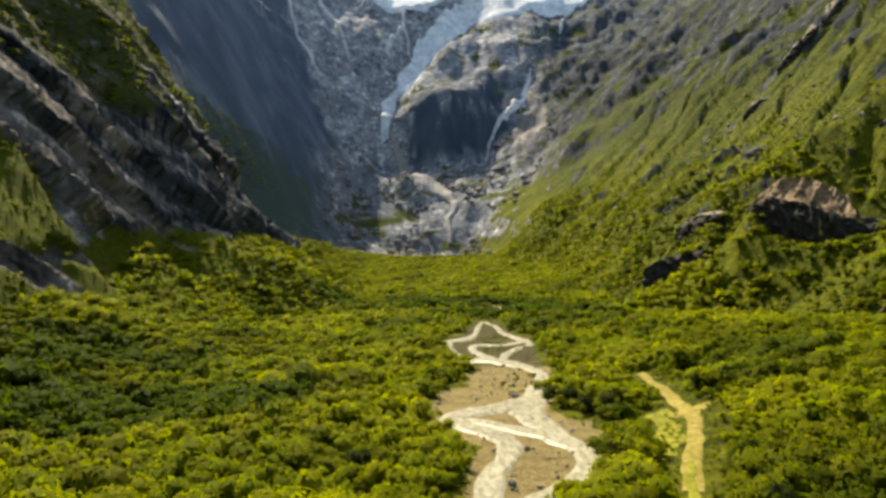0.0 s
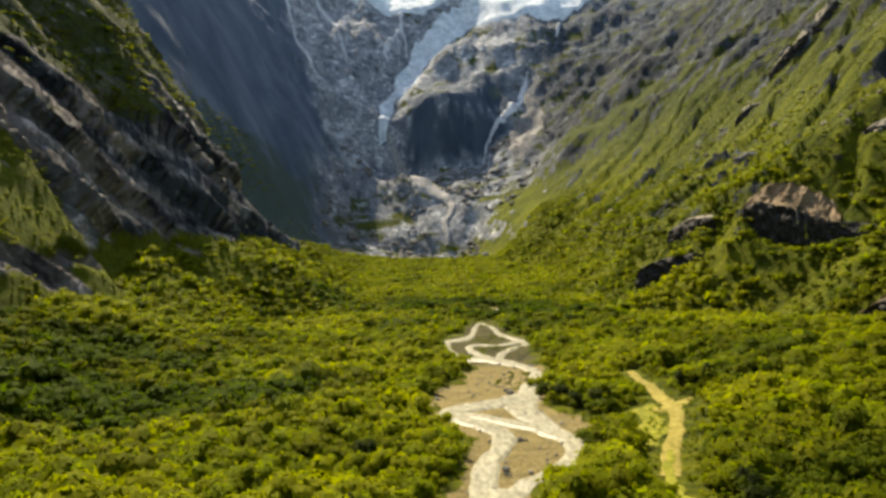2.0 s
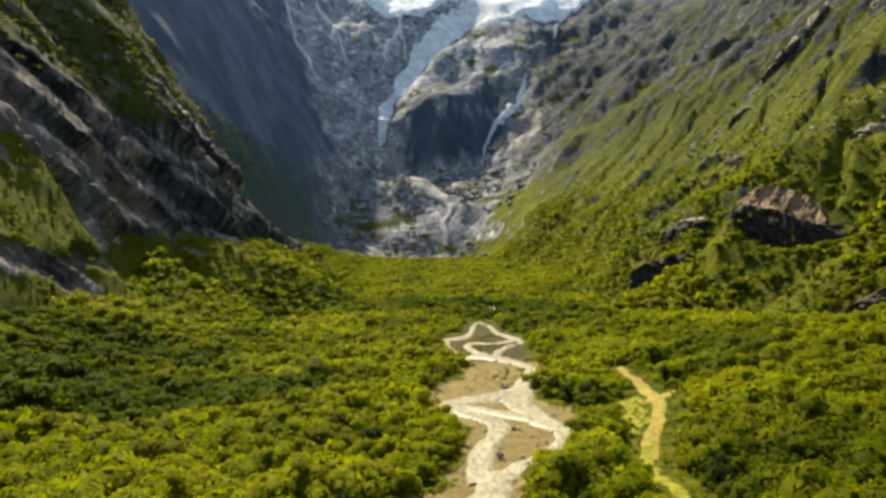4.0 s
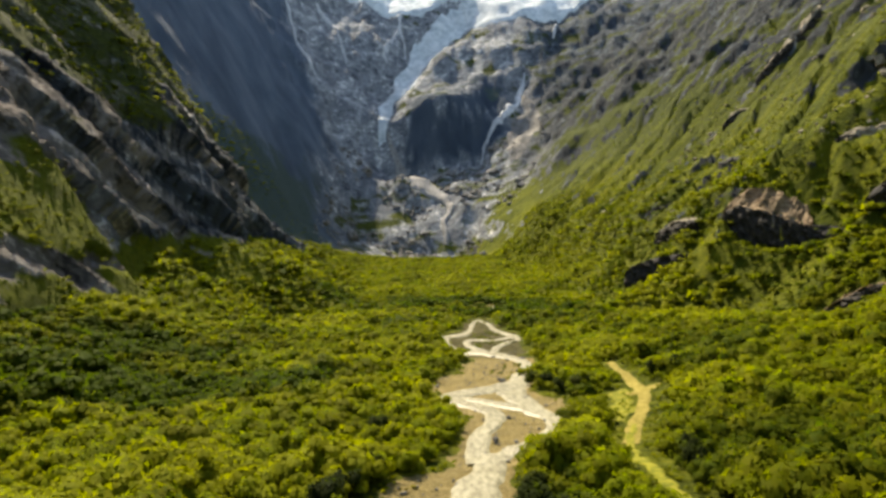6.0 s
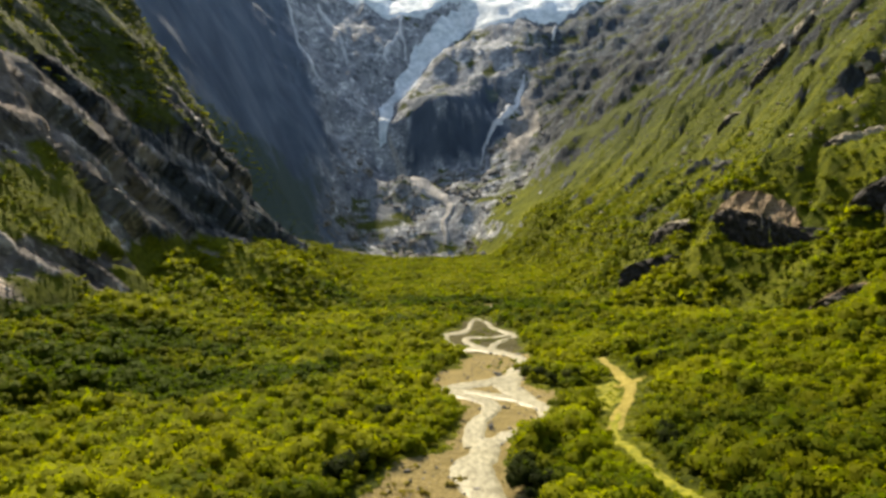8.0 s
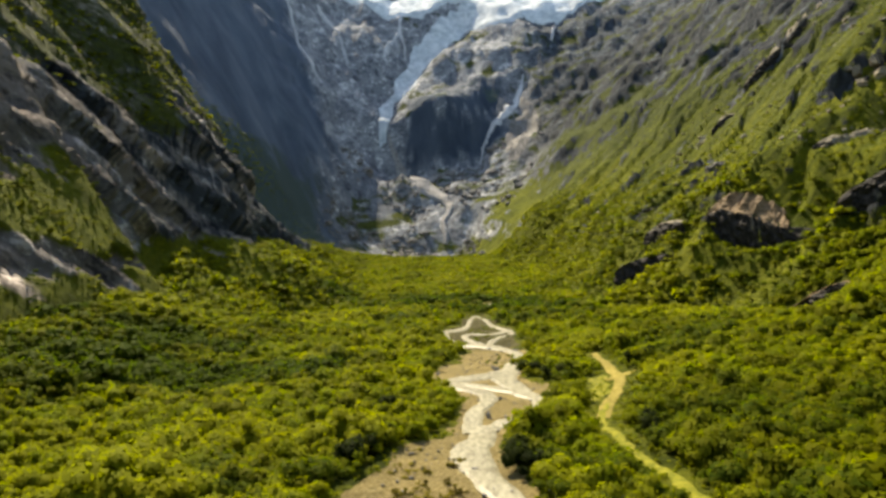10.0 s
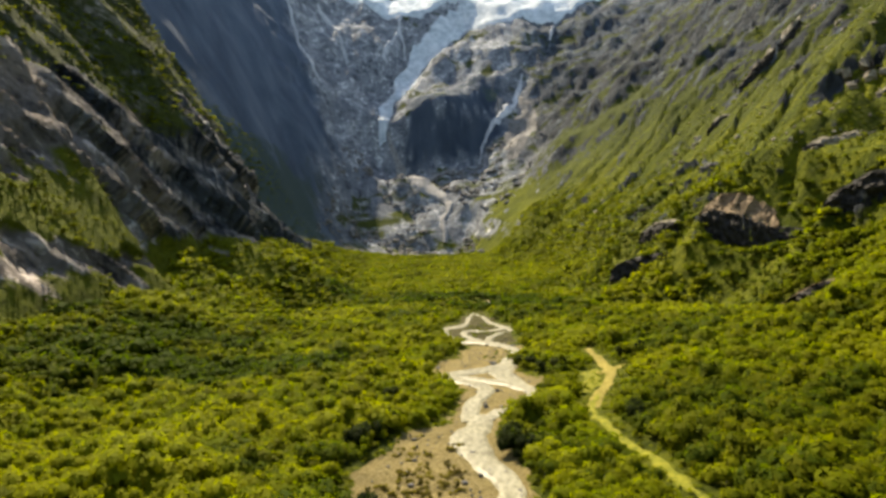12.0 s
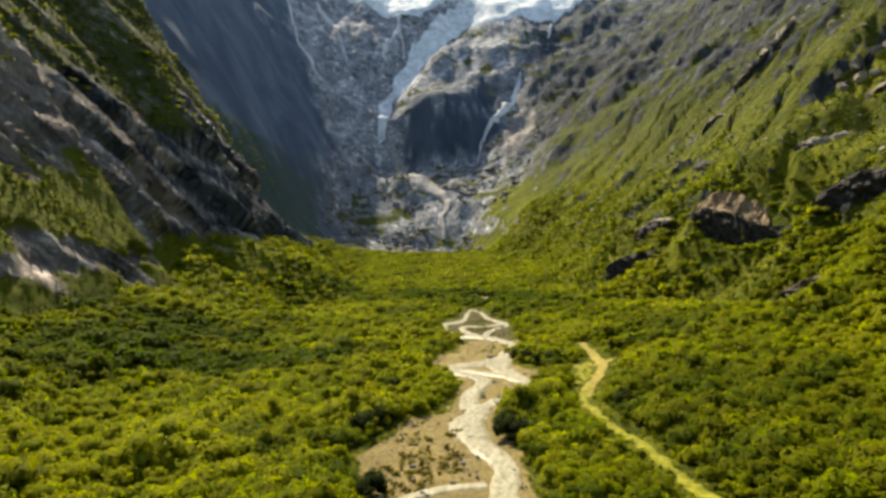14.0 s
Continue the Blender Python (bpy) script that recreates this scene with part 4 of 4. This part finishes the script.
def thicket(name, label, spacing, r0, r1, lobes, leaves, radius, tall, leaf, keep=None, half=35.5):
    x, y = scatter(spacing, r0, r1, half)
    chance, scale, z = growth(x, y)
    ok = rng.uniform(0, 1, len(x)) < chance
    if keep is not None:
        ok &= keep(x, y)
    x, y, z = x[ok], y[ok], z[ok]
    scale = scale[ok] * np.clip(rng.lognormal(0.0, 0.22, ok.sum()), 0.6, 1.7)
    shapes = [crown_points(rng, lobes, leaves, radius, tall, leaf) for _ in range(12)]
    kind = rng.integers(0, len(shapes), len(x))
    turn = rng.uniform(0, 2 * math.pi, len(x))
    tint = np.clip(0.5 + 0.13 * rng.normal(0, 1, len(x)) + 0.50 * fbm(x / 46, y / 46, 0, 3, 19), 0.1, 1)
    # cloud shade by the river head and below the outcrop, put into the leaf tint
    wet_or_shade = np.maximum(step(80, 25, capsule(x, y, -90, 800, 95, 690)[0] + 20 * fbm(x / 40, y / 40, 0, 3, 23)), step(85, 30, capsule(x, y, -250, 400, -130, 330)[0] + 26 * fbm(x / 50, y / 50, 0, 3, 25)))
    tint = np.clip(tint - 0.55 * wet_or_shade, 0.02, 1)
    slope = step(50, 150, z - floor_height(y)) * (x > 0)
    tint = np.clip(tint + 0.09 * np.maximum(slope, step(820, 1000, y)) + 0.75 * slope * fbm(x / 90, y / 16, z / 90, 3, 47), 0, 1)
    co, nor, tints = [], [], []
    for k, (s, sn_) in enumerate(shapes):
        i = np.flatnonzero(kind == k)
        c, sn = np.cos(turn[i])[:, None], np.sin(turn[i])[:, None]
        p = np.stack([s[:, 0] * c - s[:, 1] * sn, s[:, 0] * sn + s[:, 1] * c, np.broadcast_to(s[:, 2], (len(i), len(s)))], -1)
        p = p * scale[i][:, None, None] + np.stack([x[i], y[i], z[i] - 0.2], -1)[:, None, :]
        co.append(p.reshape(-1, 3))
        q = np.stack([sn_[:, 0] * c - sn_[:, 1] * sn, sn_[:, 0] * sn + sn_[:, 1] * c, np.broadcast_to(sn_[:, 2], (len(i), len(s)))], -1)
        nor.append(q.reshape(-1, 3))
        tints.append(np.repeat(tint[i], len(s)))
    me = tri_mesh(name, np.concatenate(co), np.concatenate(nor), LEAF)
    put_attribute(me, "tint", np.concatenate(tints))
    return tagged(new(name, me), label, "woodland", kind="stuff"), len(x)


def near_stretch(x, y):
    return (x > -62) & (x < 74) & (y < 140)


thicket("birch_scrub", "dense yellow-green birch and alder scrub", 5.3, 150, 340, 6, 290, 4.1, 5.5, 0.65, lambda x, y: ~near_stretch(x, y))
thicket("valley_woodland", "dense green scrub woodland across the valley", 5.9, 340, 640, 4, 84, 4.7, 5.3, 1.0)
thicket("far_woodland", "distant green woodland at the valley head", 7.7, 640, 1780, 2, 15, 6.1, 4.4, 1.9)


# single birches along the near stretch of the river
def limb(bm, a, b, r0, r1, sides=6):
    axis = (b - a).normalized()
    u = axis.orthogonal().normalized()
    w = axis.cross(u)
    rings = []
    for p, r in ((a, r0), ((a + b) / 2 + u * r0 * 0.6, (r0 + r1) / 2), (b, r1)):
        rings.append([bm.verts.new(p + (u * math.cos(t) + w * math.sin(t)) * r) for t in [2 * math.pi * i / sides for i in range(sides)]])
    for low, high in zip(rings, rings[1:]):
        for i in range(sides):
            bm.faces.new((low[i], low[(i + 1) % sides], high[(i + 1) % sides], high[i]))
    bm.faces.new(rings[-1])


def tree(kind, label, seed, radius, tall, leaves, mat, lobes=7):
    g = np.random.default_rng(seed)
    r = random.Random(seed)
    thing = tagged(new(kind), label, "tree", "birches by the river")
    bm = bmesh.new()
    fork = Vector((r.uniform(-0.2, 0.2), r.uniform(-0.2, 0.2), tall * 0.32))
    limb(bm, Vector((0, 0, -0.4)), fork, 0.16, 0.11)
    for i in range(5):
        t = 2 * math.pi * i / 5 + r.uniform(-0.4, 0.4)
        limb(bm, fork, Vector((math.cos(t) * radius * 0.55, math.sin(t) * radius * 0.55, tall * r.uniform(0.6, 0.85))), 0.08, 0.025, 5)
    me = bpy.data.meshes.new("trunk")
    bm.to_mesh(me)
    bm.free()
    me.materials.append(BARK)
    part("trunk", me, thing, "pale forked trunk")
    part("crown", tri_mesh("crown", *crown_points(g, lobes, leaves, radius, tall, 0.56), mat), thing)
    return thing


birches = [tree("birch", "small bushy yellow-green birch on the valley floor", 100 + i, 4.0, 5.6, 420, LEAF_OWN, 7) for i in range(8)]
bx, by = scatter(5.3, 150, 340)
ok = near_stretch(bx, by)
bx, by = bx[ok], by[ok]
chance, bscale, bz = growth(bx, by)
ok = rng.uniform(0, 1, len(bx)) < chance
order = np.argsort(by[ok])
n_birch = 0
for x, y, z, s in zip(bx[ok][order], by[ok][order], bz[ok][order], bscale[ok][order]):
    s = s * rng.uniform(0.75, 1.3)
    m = pose(x, y, z - 0.1, 0, 0, rng.uniform(0, 360)) @ Matrix.Diagonal((s, s, s, 1))
    if n_birch < len(birches):
        birches[n_birch].matrix_basis = m
    else:
        b = copy_thing(birches[n_birch % len(birches)], m)
        b.matrix_basis = m
    n_birch += 1

# darker alders on the banks and by the track: x, y, size
alders = []
for x, y, s in ((-31, 163, 1.5), (-27, 172, 1.2), (-21, 185, 1.2), (19, 158, 1.5), (23, 150, 1.3), (20, 168, 1.2), (-21, 108, 1.2), (-24, 101, 1.0),
                (55, 304, 1.3), (62, 312, 1.2), (48, 308, 1.1), (104, 318, 1.4), (96, 322, 1.3), (70, 200, 1.2), (66, 186, 1.2), (50, 248, 1.3),
                (40, 330, 1.2), (44, 318, 1.2), (-26, 236, 1.2), (70, 160, 1.1)):
    m = pose(x, y, float(height(x, y)) - 0.1, 0, 0, rng.uniform(0, 360)) @ Matrix.Diagonal((s, s, s, 1))
    if len(alders) < 3:
        alders.append(tree("alder", "dark green bushy alder beside the river", 200 + len(alders), 3.0, 5.6, 340, LEAF_DARK))
        alders[-1]["group"] = "dark alders on the banks"
        alders[-1].matrix_basis = m
    else:
        b = copy_thing(alders[n_birch % 3], m)
        b.matrix_basis = m
        n_birch += 1


# ---- loose rock, stones and tufts ----
def stone_shapes(seed, count=8, sub=1):
    shapes = []
    for i in range(count):
        bm = bmesh.new()
        bmesh.ops.create_icosphere(bm, subdivisions=sub, radius=1.0)
        r = random.Random(seed + i)
        planes = [(Vector((r.uniform(-1, 1), r.uniform(-1, 1), r.uniform(-1, 1))).normalized(), r.uniform(0.45, 0.8)) for _ in range(6)]
        for v in bm.verts:
            for n, d in planes:
                over = v.co.dot(n) - d
                if over > 0:
                    v.co -= n * over * 0.9
            v.co.z *= 0.75
        bm.verts.ensure_lookup_table()
        shapes.append((np.array([v.co[:] for v in bm.verts]), np.array([[v.index for v in f.verts] for f in bm.faces])))
        bm.free()
    return shapes


def rubble(name, label, x, y, size, mat, seed, sink=0.35, lift=0.0):
    shapes = stone_shapes(seed)
    g = np.random.default_rng(seed)
    co = []
    z = height(x, y) + lift
    for xi, yi, zi, si in zip(x, y, z, size):
        v, f = shapes[g.integers(0, len(shapes))]
        t = g.uniform(0, 2 * math.pi)
        c, sn = math.cos(t), math.sin(t)
        s = si * g.uniform(0.7, 1.3, 3)
        p = np.stack([v[:, 0] * c - v[:, 1] * sn, v[:, 0] * sn + v[:, 1] * c, v[:, 2]], 1) * s + (xi, yi, zi + si * (0.5 - sink))
        co.append(p[f].reshape(-1, 3))
    co = np.concatenate(co)
    me = bpy.data.meshes.new(name)
    n = len(co)
    me.vertices.add(n)
    me.vertices.foreach_set("co", np.ascontiguousarray(co, np.float32).ravel())
    me.loops.add(n)
    me.loops.foreach_set("vertex_index", np.arange(n, dtype=np.int32))
    me.polygons.add(n // 3)
    me.polygons.foreach_set("loop_start", np.arange(0, n, 3, dtype=np.int32))
    me.materials.append(mat)
    me.update(calc_edges=True)
    return tagged(new(name, me), label, "rocks", kind="stuff")


g = np.random.default_rng(5)
# boulder fields below the head wall
n = 5200
x, y = g.uniform(-330, 330, n), g.uniform(1720, 2330, n)
ok = (fbm(x / 70, y / 70, 0, 3, 7) > -0.15) & (x < 60 + (y - 1720) * 0.55) & (np.min([capsule(x, y, *p, *q)[0] for p, q in zip(CHUTE, CHUTE[1:])], 0) > 42)
rubble("boulder_field", "grey boulders and rubble below the head wall", x[ok], y[ok], g.lognormal(1.2, 0.6, ok.sum()), SCREE, 17)
# stones on the gravel
n = 900
x, y = g.uniform(-28, 50, n), g.uniform(92, 460, n)
ok = bed_mask(x, y) < -2
rubble("river_stones", "dark and pale stones on the river gravel", x[ok], y[ok], g.lognormal(-0.75, 0.45, ok.sum()), STONE, 27, 0.3, 0.3)

# low brown shrubs on the gravel bar
n = 420
x, y = g.uniform(-27, 12, n), g.uniform(96, 182, n)
ok = (bed_mask(x, y) < -1.5) & (fbm(x / 14, y / 14, 0, 2, 77) > 0.12) & (np.abs(x - 9) > 6)
co, nor = [], []
for xi, yi, zi in zip(x[ok], y[ok], height(x[ok], y[ok])):
    p, q = crown_points(g, 3, 26, g.uniform(0.6, 1.5), g.uniform(0.7, 1.6), 0.34)
    co.append(p + (xi, yi, zi - 0.1))
    nor.append(q)
me = tri_mesh("willow_tufts", np.concatenate(co), np.concatenate(nor), LEAF_BROWN)
put_attribute(me, "tint", g.uniform(0, 1, ok.sum()).repeat(len(me.vertices) // ok.sum()))
tagged(new("willow_tufts", me), "low yellow-brown willow tufts on the gravel bar", "shrubs", kind="stuff")

# grassy islets between the far braids
n = 900
x, y = g.uniform(-4, 56, n), g.uniform(372, 690, n)
ok = (bed_mask(x, y) < -1) & (fbm(x / 11, y / 22, 0, 3, 79) > 0.22)
co, nor = [], []
for xi, yi, zi in zip(x[ok], y[ok], height(x[ok], y[ok])):
    p, q = crown_points(g, 2, 16, g.uniform(0.8, 1.8), g.uniform(0.5, 1.3), 0.5)
    co.append(p + (xi, yi, zi - 0.1))
    nor.append(q)
me = tri_mesh("islet_scrub", np.concatenate(co), np.concatenate(nor), LEAF)
put_attribute(me, "tint", g.uniform(0, 0.6, ok.sum()).repeat(len(me.vertices) // ok.sum()))
tagged(new("islet_scrub", me), "low green scrub on islets in the river bed", "shrubs", kind="stuff")

# loose rocks in the heath of the upper slope
n = 1900
x, y = g.uniform(235, 720, n), g.uniform(430, 1250, n)
z = height(x, y)
ok = (z > 90) & (fbm(x / 45, y / 16, z / 45, 3, 91) > 0.24) & (x < 60 + 0.62 * (y + 80))
rubble("slope_rocks", "pale rocks scattered in the heath of the slope", x[ok], y[ok], g.lognormal(0.85, 0.55, ok.sum()), ROCK_PALE, 37, 0.3)

# grass and low herbs beside the track and along the banks
n = 7000
x, y = g.uniform(-60, 125, n), g.uniform(92, 380, n)
t, bed = track_distance(x, y), bed_mask(x, y)
ok = (((t > np.where(y > 205, 3.4, 1.8)) & (t < 9.5) & (y < 375)) | ((bed > -0.6) & (bed < 3.5))) & (np.hypot(x - 81, y - 303) > 7) & ((bed > -0.6) | (t < 9)) & (g.uniform(0, 1, n) < 0.8)
co, nor = [], []
for xi, yi, zi in zip(x[ok], y[ok], height(x[ok], y[ok])):
    p, q = crown_points(g, 1, 12, g.uniform(0.7, 1.5), g.uniform(0.5, 1.4), 0.42)
    co.append(p + (xi, yi, zi - 0.1))
    nor.append(q)
me = tri_mesh("verge_herbs", np.concatenate(co), np.concatenate(nor), LEAF)
put_attribute(me, "tint", g.uniform(0.2, 0.95, ok.sum()).repeat(len(me.vertices) // ok.sum()))
tagged(new("verge_herbs", me), "tall grass and herbs along track and river banks", "grass", kind="stuff")

# the scrub goes on below the flight
thicket("bank_scrub", "green birch scrub on both sides of the river", 5.8, 6, 150, 4, 80, 4.3, 5.3, 1.0, half=92)
